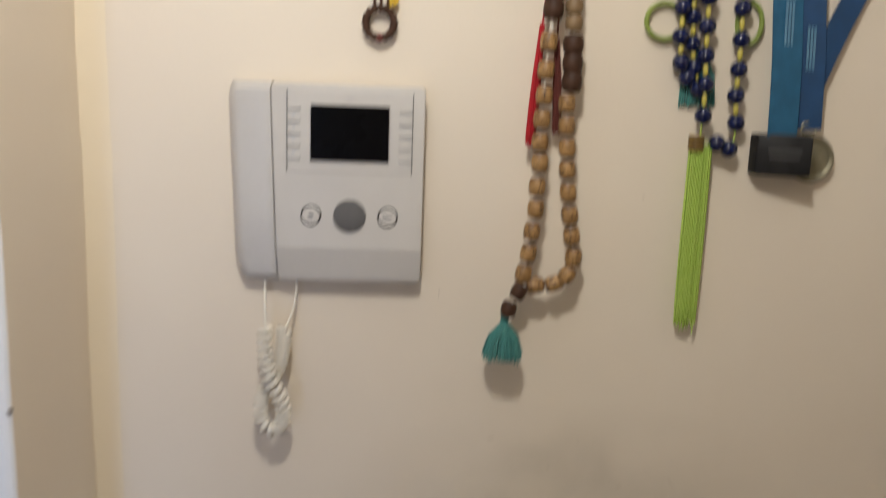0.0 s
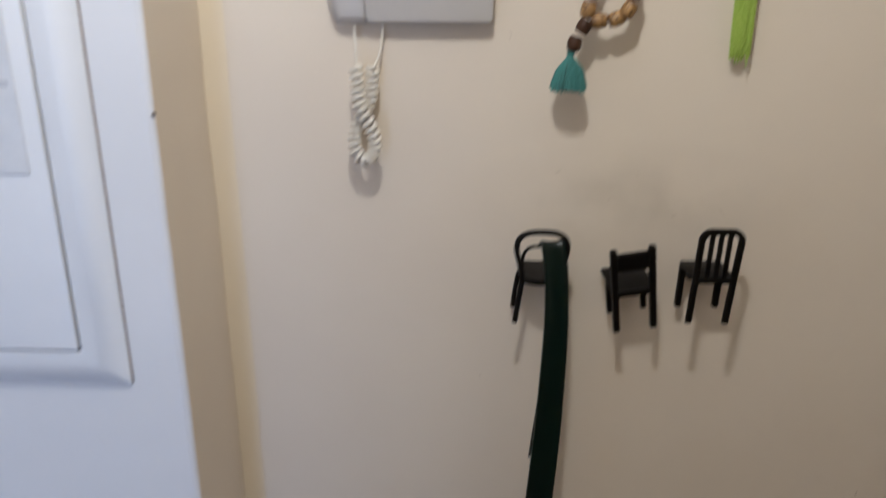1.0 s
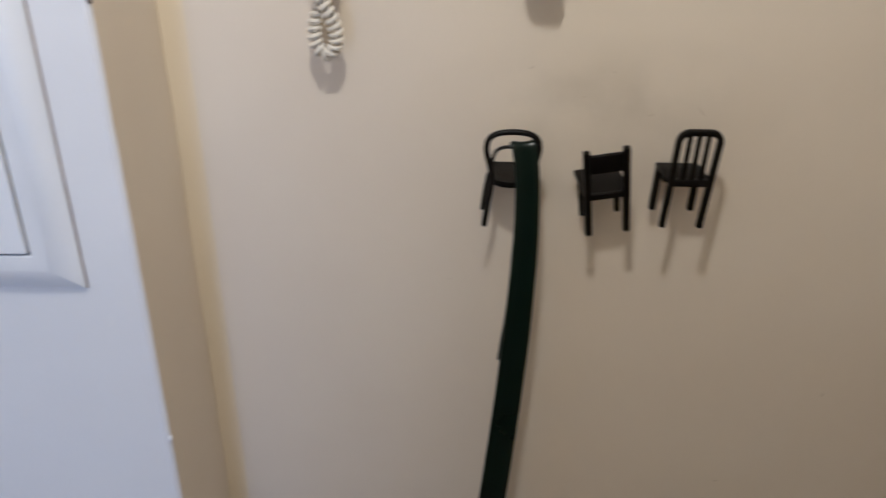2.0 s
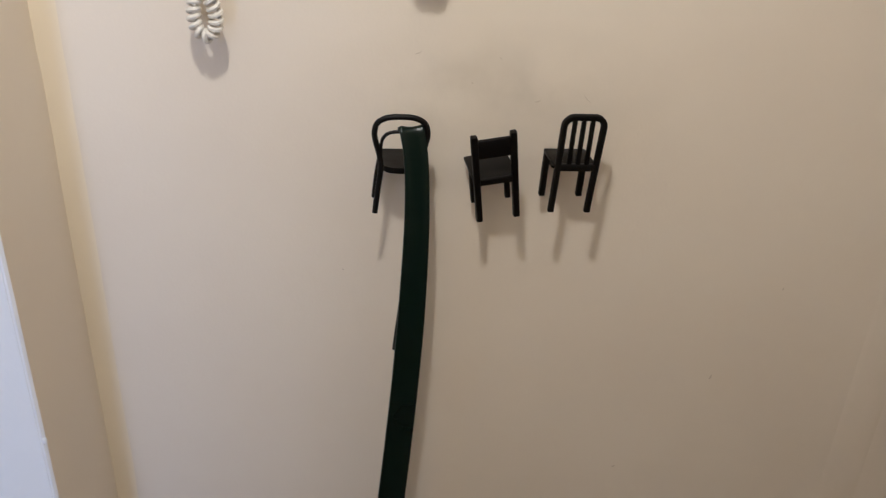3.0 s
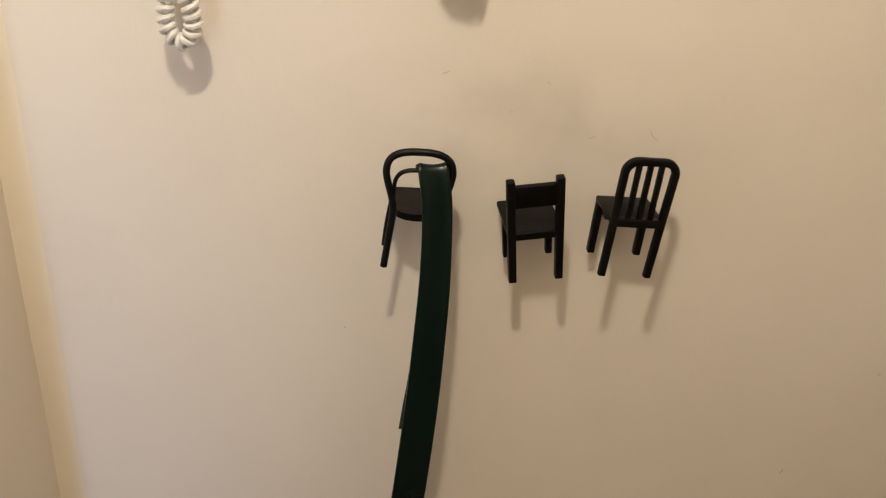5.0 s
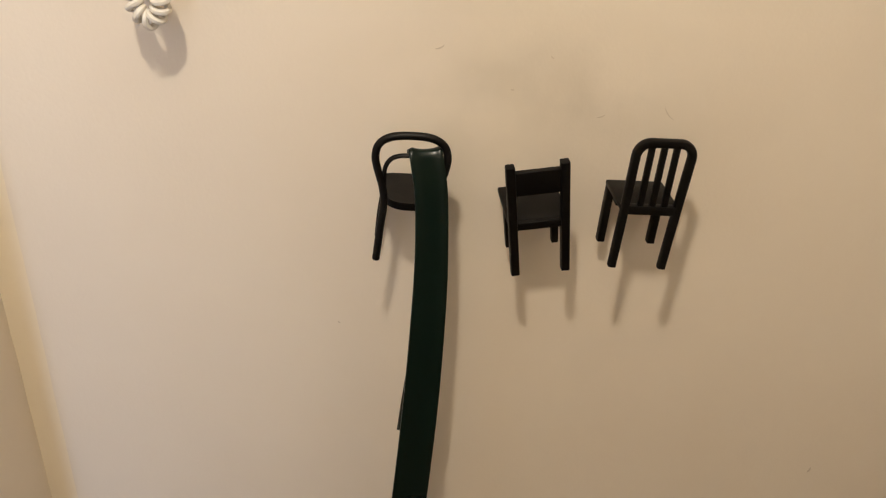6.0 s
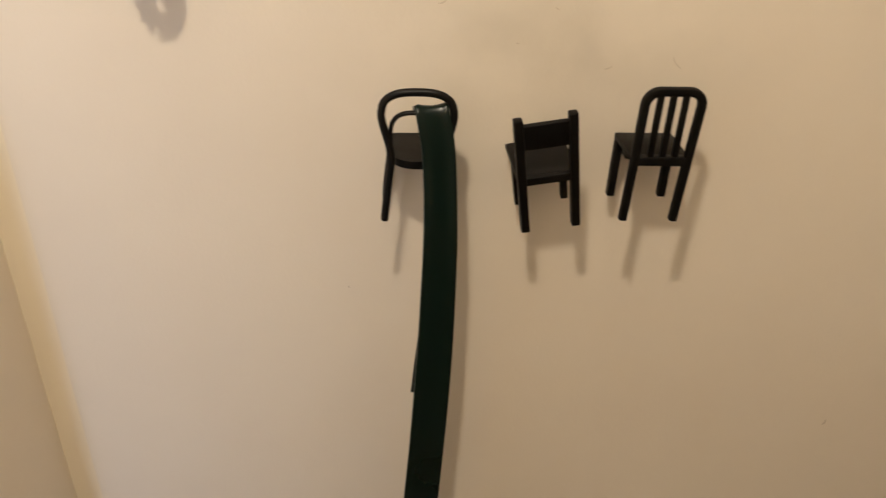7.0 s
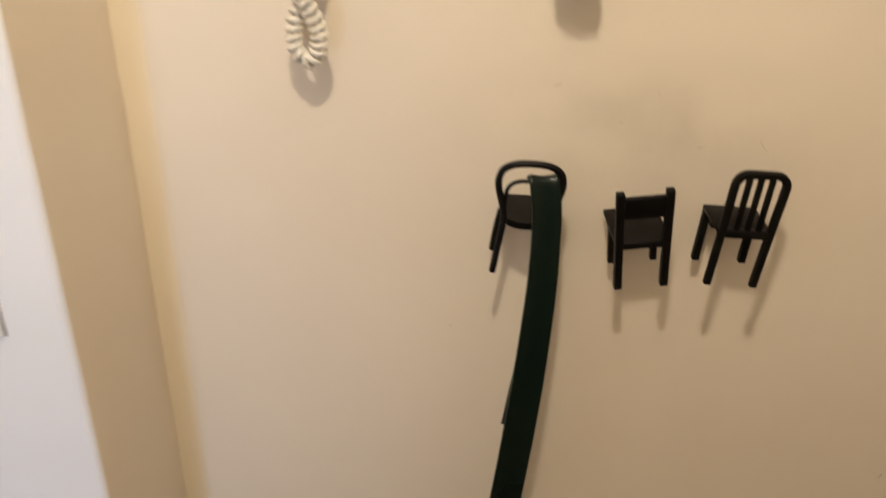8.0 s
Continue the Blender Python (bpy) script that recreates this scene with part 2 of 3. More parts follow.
def sweep(line, ring, side=None, closed=False, bm=None):
    """Carries a closed ring of (side, normal) offsets along a line. ring may be a function of the part 0..1 of the way."""
    bm = bm or bmesh.new()
    rows = []
    for i, (p, t, s, n) in enumerate(frames(line, side)):
        shape = ring(i / max(1, len(line) - 1)) if callable(ring) else ring
        rows.append([bm.verts.new(p + s * a + n * b) for a, b in shape])
    k = len(rows[0])
    for i in range(len(rows) if closed else len(rows) - 1):
        q, r = rows[i], rows[(i + 1) % len(rows)]
        for j in range(k):
            bm.faces.new((q[j], q[(j + 1) % k], r[(j + 1) % k], r[j]))
    if not closed:
        bm.faces.new(rows[0])
        bm.faces.new(rows[-1])
    return bm


def circle(r, n=8):
    return [(r * math.cos(2 * math.pi * i / n), r * math.sin(2 * math.pi * i / n)) for i in range(n)]


def tube(points, r, n=8, steps=6, closed=False, bm=None):
    return sweep(spline(points, steps, closed), circle(r, n), None, closed, bm)


def lathe(profile, n=16):
    """Turns (radius, z) pairs round z."""
    bm = bmesh.new()
    rows = [[bm.verts.new((r * math.cos(2 * math.pi * i / n), r * math.sin(2 * math.pi * i / n), z)) for i in range(n)] for r, z in profile]
    for q, r in zip(rows, rows[1:]):
        for j in range(n):
            bm.faces.new((q[j], q[(j + 1) % n], r[(j + 1) % n], r[j]))
    bm.faces.new(rows[0])
    bm.faces.new(rows[-1])
    return bm


def outline_plate(outline, y0, y1, bevel=0.0, segments=3):
    """A plate of the outline (x, z) between y0 (towards the room) and y1, its room-side rim rounded."""
    bm = bmesh.new()
    f = bm.faces.new([bm.verts.new((x, y1, z)) for x, z in outline])
    ext = bmesh.ops.extrude_face_region(bm, geom=[f])
    front = [v for v in ext["geom"] if isinstance(v, bmesh.types.BMVert)]
    for v in front:
        v.co.y = y0
    if bevel:
        rim = [e for e in bm.edges if all(v in front for v in e.verts)]
        bmesh.ops.bevel(bm, geom=rim, offset=bevel, segments=segments, profile=0.5, affect="EDGES")
    return bm


def rounded(x0, x1, z0, z1, r, n=5):
    pts = []
    for cx, cz, a in ((x1 - r, z1 - r, 0), (x0 + r, z1 - r, 90), (x0 + r, z0 + r, 180), (x1 - r, z0 + r, 270)):
        for i in range(n + 1):
            b = radians(a + 90 * i / n)
            pts.append((cx + r * math.cos(b), cz + r * math.sin(b)))
    return pts


# ---- the room ----
def structure(name, bm, mat, label, category="wall", smooth=False):
    return tagged(new(name, finish(name, bm, mat, smooth)), label, category, "", "structure")


wall_north = structure("wall_north", box(EDGE - 0.03, 1.14, WALL, WALL + 0.15, 0, 2.5), CREAM, "cream painted plaster wall with small scuffs above the hooks")

# return of the projecting wall, its arris and inner corner a little uneven
bm = bmesh.new()
levels = 90
col = []
for i in range(levels + 1):
    z = 2.5 * i / levels
    w = 0.0011 * noise.noise((0, 0, z * 9)) + 0.0006 * noise.noise((3, 0, z * 40))
    inner = 0.0020 * noise.noise((6, 0, z * 6)) + 0.0009 * noise.noise((9, 0, z * 33))
    col.append([bm.verts.new(c) for c in ((EDGE - 0.012 + inner, WALL, z), (EDGE + w, FRONT + 0.004, z), (EDGE - 0.0025 + w, FRONT + 0.0008, z), (EDGE - 0.10, FRONT + 0.0008, z), (EDGE - 0.10, WALL, z))])
for a, b in zip(col, col[1:]):
    for j in range(5):
        bm.faces.new((a[j], a[(j + 1) % 5], b[(j + 1) % 5], b[j])).material_index = 1 if j in (1, 2) else 0
bm.faces.new(col[0])
bm.faces.new(col[-1])
# the white paint is carried round the arris
structure("wall_return", bm, CREAM, "cream painted return of the projecting wall", smooth=True).data.materials.append(WHITE)

# added corner strip, warm light put into its yellower paint, its return edge uneven
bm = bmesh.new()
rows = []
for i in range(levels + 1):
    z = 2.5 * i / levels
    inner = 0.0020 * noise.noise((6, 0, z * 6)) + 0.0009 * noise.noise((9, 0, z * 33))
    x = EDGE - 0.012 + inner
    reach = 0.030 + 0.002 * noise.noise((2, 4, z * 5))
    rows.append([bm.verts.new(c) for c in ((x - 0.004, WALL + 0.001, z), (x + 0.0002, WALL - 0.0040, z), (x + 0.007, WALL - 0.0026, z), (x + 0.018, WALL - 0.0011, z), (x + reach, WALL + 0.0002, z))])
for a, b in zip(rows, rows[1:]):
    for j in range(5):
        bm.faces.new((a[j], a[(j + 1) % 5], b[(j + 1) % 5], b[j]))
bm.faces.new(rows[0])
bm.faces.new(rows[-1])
structure("trim_warm_light", bm, WARM_CORNER, "pale yellow strip in the wall corner, coloured for warm light", "trim", True)
wall_projecting = structure("wall_projecting", box(-1.5, EDGE - 0.03, FRONT + 0.02, FRONT + 0.19, 0, 2.5, bm=box(-1.5, EDGE - 0.004, FRONT, FRONT + 0.02, 0, 2.5, 0.0015, 1)), WHITE, "white painted projecting wall holding the fuse box", smooth=True)
bm = sweep([Vector((0.735, WALL, 0.0)), Vector((0.735, WALL, 2.5))], [(-0.036, 0.0006), (-0.030, -0.0003), (-0.022, -0.0012), (0.022, -0.0012), (0.030, -0.0003), (0.036, 0.0006)], (1, 0, 0))
structure("trim", bm, CREAM, "flat cream painted cover strip on the wall", "trim", True)
structure("wall_west", box(-1.6, -1.5, -0.87, WALL + 0.15, 0, 2.5), WHITE, "plain white side wall")
# unseen side wall, its distance chosen for the light it bounces onto the return
structure("wall_east", box(1.14, 1.24, -3.0, WALL + 0.15, 0, 2.5), CREAM, "unseen cream side wall placed to bounce light")
# unseen south wall, set close behind the camera as a reflector for warm fill
bm = box(-1.5, -0.56, -0.87, -0.75, 0, 2.5)
box(-0.40, 0.1, -0.87, -0.75, 0, 2.5, bm=bm)
box(-0.56, -0.40, -0.87, -0.75, 0, 0.33, bm=bm)
box(-0.56, -0.40, -0.87, -0.75, 1.83, 2.5, bm=bm)
# unseen pier, added so daylight fades across the main wall
structure("wall_daylight_blocker", box(-0.374, -0.2, -0.75, -0.30, 0, 2.5), CREAM, "unseen cream pier added to cut daylight on the main wall")
structure("wall_passage", box(0.0, 0.1, -2.9, -0.87, 0, 2.5, bm=box(0.1, 1.14, -3.0, -2.9, 0, 2.5)), CREAM, "plain cream walls of the passage")
structure("wall_south", bm, CREAM, "unseen cream wall set close to bounce warm fill, with a narrow window opening")
structure("floor", box(-1.6, 1.6, -3.0, WALL + 0.15, -0.1, 0), TILE, "plain brown tiled floor", "floor")
structure("ceiling", box(-1.6, 1.6, -3.0, WALL + 0.15, 2.5, 2.6), CEILING, "plain white ceiling", "ceiling")

# two nicks on the arris of the projecting wall
for z, h, dark in ((1.276, 0.0046, True), (0.775, 0.009, False)):
    bm = bmesh.new()
    bmesh.ops.create_icosphere(bm, subdivisions=2, radius=1.0)
    for v in bm.verts:
        v.co *= 1 + 0.35 * noise.noise(v.co * 1.7 + Vector((z * 9, 0, 0)))
    bm.transform(Matrix.LocRotScale((EDGE - 0.0005, FRONT + 0.0015, z), Euler((0, 0.3, 0)), (0.0024, 0.0022, h / 2)))
    part("nick", bm, SCUFF_DARK if dark else WHITE, wall_projecting)

# scuffs and hair scratches on the wall
for x, z, w, h, turn in ((0.045, 1.174, 0.009, 0.0012, 25), (0.11, 1.14, 0.003, 0.0016, 0), (0.142, 1.170, 0.004, 0.0011, -40), (0.191, 1.119, 0.009, 0.0013, 20),
                         (0.250, 1.124, 0.016, 0.0009, -52), (-0.047, 0.89, 0.003, 0.0015, -45), (-0.018, 1.337, 0.011, 0.0008, 90), (0.193, 1.446, 0.0025, 0.002, 0),
                         (0.484, 0.714, 0.008, 0.0022, 70), (0.36, 0.55, 0.005, 0.002, 30), (0.56, 0.86, 0.004, 0.0018, 60)):
    bm = bmesh.new()
    pts = [(w / 2 * math.cos(a) * (1 + 0.25 * noise.noise((x * 90, a, 0))), 0, h / 2 * math.sin(a) + 0.12 * w * math.cos(a) ** 2) for a in (2 * math.pi * i / 14 for i in range(14))]
    f = bm.faces.new([bm.verts.new(p) for p in pts])
    up = bmesh.ops.extrude_face_region(bm, geom=[f])
    bmesh.ops.translate(bm, verts=[v for v in up["geom"] if isinstance(v, bmesh.types.BMVert)], vec=(0, -0.0003, 0))
    part("scuff", bm, SCUFF, wall_north).matrix_basis = pose(x, WALL, z, 0, -turn, 0)


# ---- fuse box on the projecting wall ----
def fuse_box():
    x0, x1, z0, z1 = -0.95, -0.431, 0.982, 1.62
    fx, fz = 0.95, 0.98
    t = thing("fuse_box", (x0 + x1) / 2, FRONT, z0, "closed white steel fuse box set on the white wall", "fuse box")
    sx, sz = (x0 + x1) / 2, z0
    ring = ((0.0, 0.0), (0.0, 0.004), (0.002, 0.0055), (0.025, 0.0168), (0.0275, 0.0175), (0.0432, 0.018), (0.0445, 0.0168), (0.0445, 0.005))
    bm = bmesh.new()
    loops = []
    for d, h in ring:
        loops.append([bm.verts.new((x - sx, -h, z - sz)) for x, z in ((x0 + fx * d, z0 + fz * d), (x1 - fx * d, z0 + fz * d), (x1 - fx * d, z1 - fz * d), (x0 + fx * d, z1 - fz * d))])
    for a, b in zip(loops, loops[1:]):
        for j in range(4):
            bm.faces.new((a[j], a[(j + 1) % 4], b[(j + 1) % 4], b[j]))
    part("frame", bm, BOX_WHITE, t, "white bevelled steel frame")
    bm = bmesh.new()
    loops = [[bm.verts.new((x - sx, -h, z - sz)) for x, z in ((x0 - d, z0 - d), (x1 + d, z0 - d), (x1 + d, z1 + d), (x0 - d, z1 + d))] for d, h in ((0.0018, 0.0), (0.0016, 0.0012), (-0.0005, 0.0014))]
    for a, b in zip(loops, loops[1:]):
        for k in range(4):
            bm.faces.new((a[k], a[(k + 1) % 4], b[(k + 1) % 4], b[k]))
    part("seam", bm, SEAM, t, "thin brownish seam round the frame")
    d = 0.0445
    part("backing", box(x0 + fx * d - sx, x1 - fx * d - sx, -0.008, -0.001, fz * d, z1 - z0 - fz * d), GAP, t, smooth=False)
    gx, gz = fx * d + 0.0028, fz * d + 0.0028
    door = part("door", outline_plate(rounded(x0 + gx - sx, x1 - gx - sx, gz, z1 - z0 - gz, 0.002, 3), -0.0195, -0.009, 0.0012, 2), BOX_WHITE, t, "flat white steel door, shut")
    lab = part("label_plate", outline_plate(rounded(-0.538 - sx, -0.493 - sx, 1.220 - sz, 1.42 - sz, 0.002, 3), -0.0212, -0.0192, 0.0008, 1), STICKER, door, "thin pale grey paper label with faint print")
    lab["label"] = "thin pale grey paper label with faint print"
    for i in range(4):
        z = 1.305 + 0.022 * i - sz
        w = (0.034, 0.024, 0.030, 0.020)[i]
        part("printed_bar", box(-0.533 - sx, -0.533 + w - sx, -0.0216, -0.0211, z, z + 0.006), FAINT, door, smooth=False)
    return t


fuse_box()


# ---- intercom ----
def intercom():
    t = thing("video_intercom", -0.1308, WALL, 1.3522, "silver-grey wall video intercom with handset and dark screen", "intercom")
    ox, oz = -0.13, 1.355

    def at(name, bm, mat, parent=t, label="", smooth=True):
        bm.transform(Matrix.Translation((-ox, -WALL, -oz)))
        return part(name, bm, mat, parent, label, smooth)

    y = WALL - 0.030

    def slanted(bm):
        """The seam beside the handset leans outwards towards the top."""
        for v in bm.verts:
            if v.co.x < -0.165:
                v.co.x -= 0.006 * (v.co.z - 1.3545) / 0.198
        return bm

    at("back_plate", outline_plate(rounded(-0.205, -0.047, 1.362, 1.547, 0.01), WALL - 0.012, WALL - 0.0005), SILVER_DARK)
    crease = 1.3905

    def housing(above):
        bm = slanted(outline_plate(rounded(-0.1835, -0.0385, 1.3550, 1.5525, 0.0060), y, WALL - 0.008, 0.0014))
        bmesh.ops.bisect_plane(bm, geom=bm.verts[:] + bm.edges[:] + bm.faces[:], plane_co=(0, 0, crease), plane_no=(0, 0, 1), clear_inner=above, clear_outer=not above)
        return bm

    body = at("body", housing(True), LIGHT_GREY, t, "light grey plastic housing")
    # lower part falls back below a crisp crease
    bm = housing(False)
    for v in bm.verts:
        if v.co.y < WALL - 0.012:
            v.co.y += 0.0078 * (crease - v.co.z) / 0.035
    at("lower_band", bm, LIGHT_GREY, body, "lower panel sloping back to the wall")
    at("screen_panel", outline_plate(rounded(-0.1735, -0.0505, 1.4665, 1.5465, 0.0025), y - 0.0006, y + 0.002, 0.0005, 1), LIGHT_GREY, body)
    at("screen_frame", outline_plate(rounded(-0.1512, -0.0728, 1.4775, 1.5335, 0.001), y - 0.0022, y, 0.0006, 1), SILVER_DARK, body)
    at("screen", outline_plate(rounded(-0.1503, -0.0737, 1.4785, 1.5325, 0.001), y - 0.0026, y, 0.0), SCREEN, body, "dark switched-off screen")
    for sx in (-1, 1):
        gx = -0.112 + sx * 0.0615
        at("side_groove", box(gx - 0.0004, gx + 0.0004, y - 0.0018, y, 1.4672, 1.5455), KNOB, body, smooth=False)
        for i in range(5):
            z = 1.4788 + i * 0.0120
            bx = -0.112 + sx * 0.0545
            # grey line painted for the shadow under each key
            at("key_shade", box(bx - 0.0062, bx + 0.0062, y - 0.0022, y, z, z + 0.0011, 0.0004, 1), INK_SHADE, body)
            at("key", box(bx - 0.0062, bx + 0.0062, y - 0.0020, y, z + 0.0013, z + 0.0034, 0.0004, 1), LIGHT_GREY, body)
            if sx < 0 and i < 4:
                at("key_symbol", box(bx - 0.0022, bx + 0.0008, y - 0.0010, y, z + 0.0058, z + 0.0082), INK_SHADE, body, smooth=False)
    at("maker_mark", box(-0.117, -0.107, y - 0.0019, y, 1.5385, 1.5415), SILVER, body, smooth=False)

    def disc(x, z, r, depth, mat, name, parent, label=""):
        bm = lathe([(r * 0.2, depth), (r * 0.85, depth), (r * 0.97, depth * 0.8), (r, depth * 0.4), (r, -0.002)], 32)
        bm.transform(pose(x, y, z, 90, 0, 0))
        return at(name, bm, mat, parent, label)

    disc(-0.1112, 1.4235, 0.0165, 0.0022, KNOB, "round_button", body, "large dark grey round button")
    for x in (-0.1498, -0.0732):
        disc(x, 1.4233, 0.0104, 0.0007, SCREEN, "button_ring", body, "thin dark ring")
        b = disc(x, 1.4233, 0.0090, 0.0012, LIGHT_GREY, "button", body, "small light grey round button")

    # printed key on one button, a small lozenge on the other
    ring = tube([(-0.0763 + 0.0017 * math.cos(a), y - 0.0014, 1.4233 + 0.0019 * math.sin(a)) for a in (2 * math.pi * i / 10 for i in range(10))], 0.0005, 6, 2, True)
    at("button_symbol", box(-0.0745, -0.0692, y - 0.0017, y - 0.001, 1.4224, 1.4240, bm=ring), KEY_INK, body, "printed key symbol")
    at("button_symbol", outline_plate([(-0.1532, 1.4237), (-0.1510, 1.4254), (-0.1482, 1.4247), (-0.1464, 1.4231), (-0.1484, 1.4214), (-0.1508, 1.4219)], y - 0.0017, y - 0.001), KEY_INK, body, "small printed lozenge")

    # handset: a long bowed shell
    bm = bmesh.new()
    rows = []
    n, m = 26, 12
    for i in range(n + 1):
        s = i / n
        z = 1.3530 + 0.2005 * s
        left = -0.2275 - 0.0065 * s + 0.0080 * max(0.0, 1 - s / 0.16) ** 2 + 0.004 * max(0.0, (s - 0.9) / 0.1) ** 2
        right = -0.1843 - 0.006 * s
        end = min(1.0, min(s, 1 - s) / 0.05)
        lift = 0.0290 - 0.008 * max(0.0, 1 - s / 0.35) ** 1.5 - 0.002 * s ** 2 - 0.010 * (1 - end) ** 2
        row = []
        for j in range(m + 1):
            u = j / m
            x = left + (right - left) * u
            h = lift * (1 - 0.16 * (1 - u) ** 2 - 0.5 * max(0.0, 1 - u / 0.26) ** 2.4)
            if j == m:
                h -= 0.0012
            row.append(bm.verts.new((x, WALL - 0.003 - h, z)))
        row = [bm.verts.new((left, WALL - 0.004, z))] + row + [bm.verts.new((right, WALL - 0.004, z))]
        rows.append(row)
    for a, b in zip(rows, rows[1:]):
        for j in range(len(a)):
            k = (j + 1) % len(a)
            bm.faces.new((a[j], a[k], b[k], b[j]))
    bm.faces.new(rows[0])
    bm.faces.new(rows[-1])
    at("handset", bm, SILVER, t, "silver-grey plastic handset")
    return t


intercom()


# ---- coiled handset cord ----
def handset_cord():
    t = thing("handset_cord", -0.1845, 0.858, 1.3502, "ivory coiled handset cord hanging in a twisted loop", "cord")
    o = Matrix.Translation((0.185, -0.86, -1.352))
    axis = spline([(-0.1960, 0.8430, 1.3080), (-0.1950, 0.8410, 1.2900), (-0.1930, 0.8390, 1.2660), (-0.1860, 0.8370, 1.2490), (-0.1800, 0.8380, 1.2360), (-0.1765, 0.8410, 1.2200),
                   (-0.1790, 0.8440, 1.2050), (-0.1880, 0.8460, 1.1965), (-0.1980, 0.8470, 1.2030), (-0.2015, 0.8480, 1.2170), (-0.2000, 0.8500, 1.2310), (-0.1950, 0.8530, 1.2440),
                   (-0.1870, 0.8550, 1.2560), (-0.1820, 0.8550, 1.2680), (-0.1790, 0.8540, 1.2900), (-0.1780, 0.8520, 1.3060)], 24)
    length = sum((b - a).length for a, b in zip(axis, axis[1:]))
    turns = length / 0.0079
    # even steps along the axis
    cum = [0.0]
    for a, b in zip(axis, axis[1:]):
        cum.append(cum[-1] + (b - a).length)
    fr = frames(axis)
    line = []
    steps = int(turns * 16)
    k = 0
    for i in range(steps + 1):
        d = length * i / steps
        while k < len(cum) - 2 and cum[k + 1] < d:
            k += 1
        f = (d - cum[k]) / max(1e-9, cum[k + 1] - cum[k])
        p = fr[k][0].lerp(fr[k + 1][0], f)
        s, n = fr[k][2], fr[k][3]
        a = 2 * math.pi * turns * i / steps
        r = 0.0060 * (1 + 0.06 * noise.noise((i * 0.01, 2, 0)))
        line.append(p + (s * math.cos(a) * 0.9 + n * math.sin(a)) * r)
    bm = sweep(line, circle(0.0027, 7))
    bm.transform(o)
    part("coil", bm, CORD, t)
    for pts in ([(-0.2, 0.873, 1.361), (-0.1995, 0.866, 1.341), (-0.197, 0.853, 1.322), tuple(line[0])],
                [(-0.168, 0.873, 1.361), (-0.1675, 0.868, 1.341), (-0.170, 0.862, 1.322), tuple(line[-1])]):
        bm = tube(pts, 0.0013, 8, 8)
        bm.transform(o)
        part("straight_lead", bm, CORD, t)
    return t


handset_cord()


# ---- chair-shaped wall hooks ----
def affine(origin, u, v, w):
    return Matrix(((u[0], v[0], w[0], origin[0]), (u[1], v[1], w[1], origin[1]), (u[2], v[2], w[2], origin[2]), (0, 0, 0, 1)))


def hook_maker(name, m, label):
    t = thing(name, *m.translation, label, "wall hook", "chair-shaped wall hooks")
    local = Matrix.Translation(-m.translation) @ m

    def add(part_name, bm, parent=None):
        bm.transform(local)
        return part(part_name, bm, BLACK, parent or t)

    return t, add


def ladder_hook():
    """Chair with two square posts, one broad crest rail and a flat seat."""
    m = affine((0.1442, 0.8300, 0.987), (0.985, 0.02, 0.155), (-0.16, 1.0, 0.26), (-0.135, -0.20, 0.975))
    t, add = hook_maker("chair_hook", m, "tilted small black wall hook shaped like a chair")
    for s in (-1, 1):
        add("post", box(s * 0.0228 - 0.0039, s * 0.0228 + 0.0039, -0.0036, 0.0036, 0, 0.1168, 0.0012))
        add("leg", box(s * 0.0215 - 0.0033, s * 0.0215 + 0.0033, 0.0300, 0.0360, 0.003, 0.054, 0.001))
    add("crest_rail", box(-0.0195, 0.0195, -0.0022, 0.0028, 0.0868, 0.1103, 0.0012))
    add("seat", box(-0.0267, 0.0262, 0.0015, 0.0485, 0.0535, 0.0590, 0.0014))
    add("seat_rail", box(-0.0195, 0.0195, -0.0024, 0.0024, 0.0505, 0.0585, 0.001))
    add("wall_mount", box(-0.014, 0.014, 0.036, 0.0520, 0.036, 0.0545, 0.001))
    return t


def slat_hook():
    """Chair with a rounded tubular back and three upright slats."""
    m = affine((0.2305, 0.8215, 1.0005), (1, 0, 0), (-0.12, 1.0, 0.11), (0.045, 0.012, 1.0))
    t, add = hook_maker("chair_hook", m, "small black plastic wall hook shaped like a slat-back chair")
    r = 0.0115
    path = [(-0.0222, 0, 0.0)] + [(-0.0226, 0, 0.05)] + [(-0.0235 + r - r * math.cos(a), 0, 0.1165 - r + r * math.sin(a)) for a in (radians(9 * i) for i in range(11))]
    path += [(-x, y, z) for x, y, z in reversed(path)]
    path = [(x - 0.0020 + 0.0028 * min(1.0, z / 0.1), y, z) for x, y, z in path]
    oval = [(a * 1.05, b * 0.95) for a, b in circle(0.0043, 4 * 4)]
    square = [(max(-0.0036, min(0.0036, a)), max(-0.0036, min(0.0036, b))) for a, b in oval]
    add("back_frame", sweep([Vector(p) for p in path], square, (0, 1, 0)))
    for x in (-0.0105, 0, 0.0105):
        add("slat", box(x - 0.0026, x + 0.0026, -0.002, 0.002, 0.056, 0.1145, 0.0008))
    for s in (-1, 1):
        add("leg", box(s * 0.0235 - 0.0035, s * 0.0235 + 0.0035, 0.0370, 0.0440, 0.0, 0.0555, 0.001))
    add("seat", box(-0.0272, 0.0240, -0.0010, 0.0448, 0.0545, 0.0595, 0.0014))
    add("seat_rail", box(-0.0205, 0.0205, -0.0034, 0.0034, 0.0520, 0.0600, 0.001))
    add("wall_mount", box(-0.014, 0.014, 0.043, 0.0580, 0.034, 0.0500, 0.001))
    return t


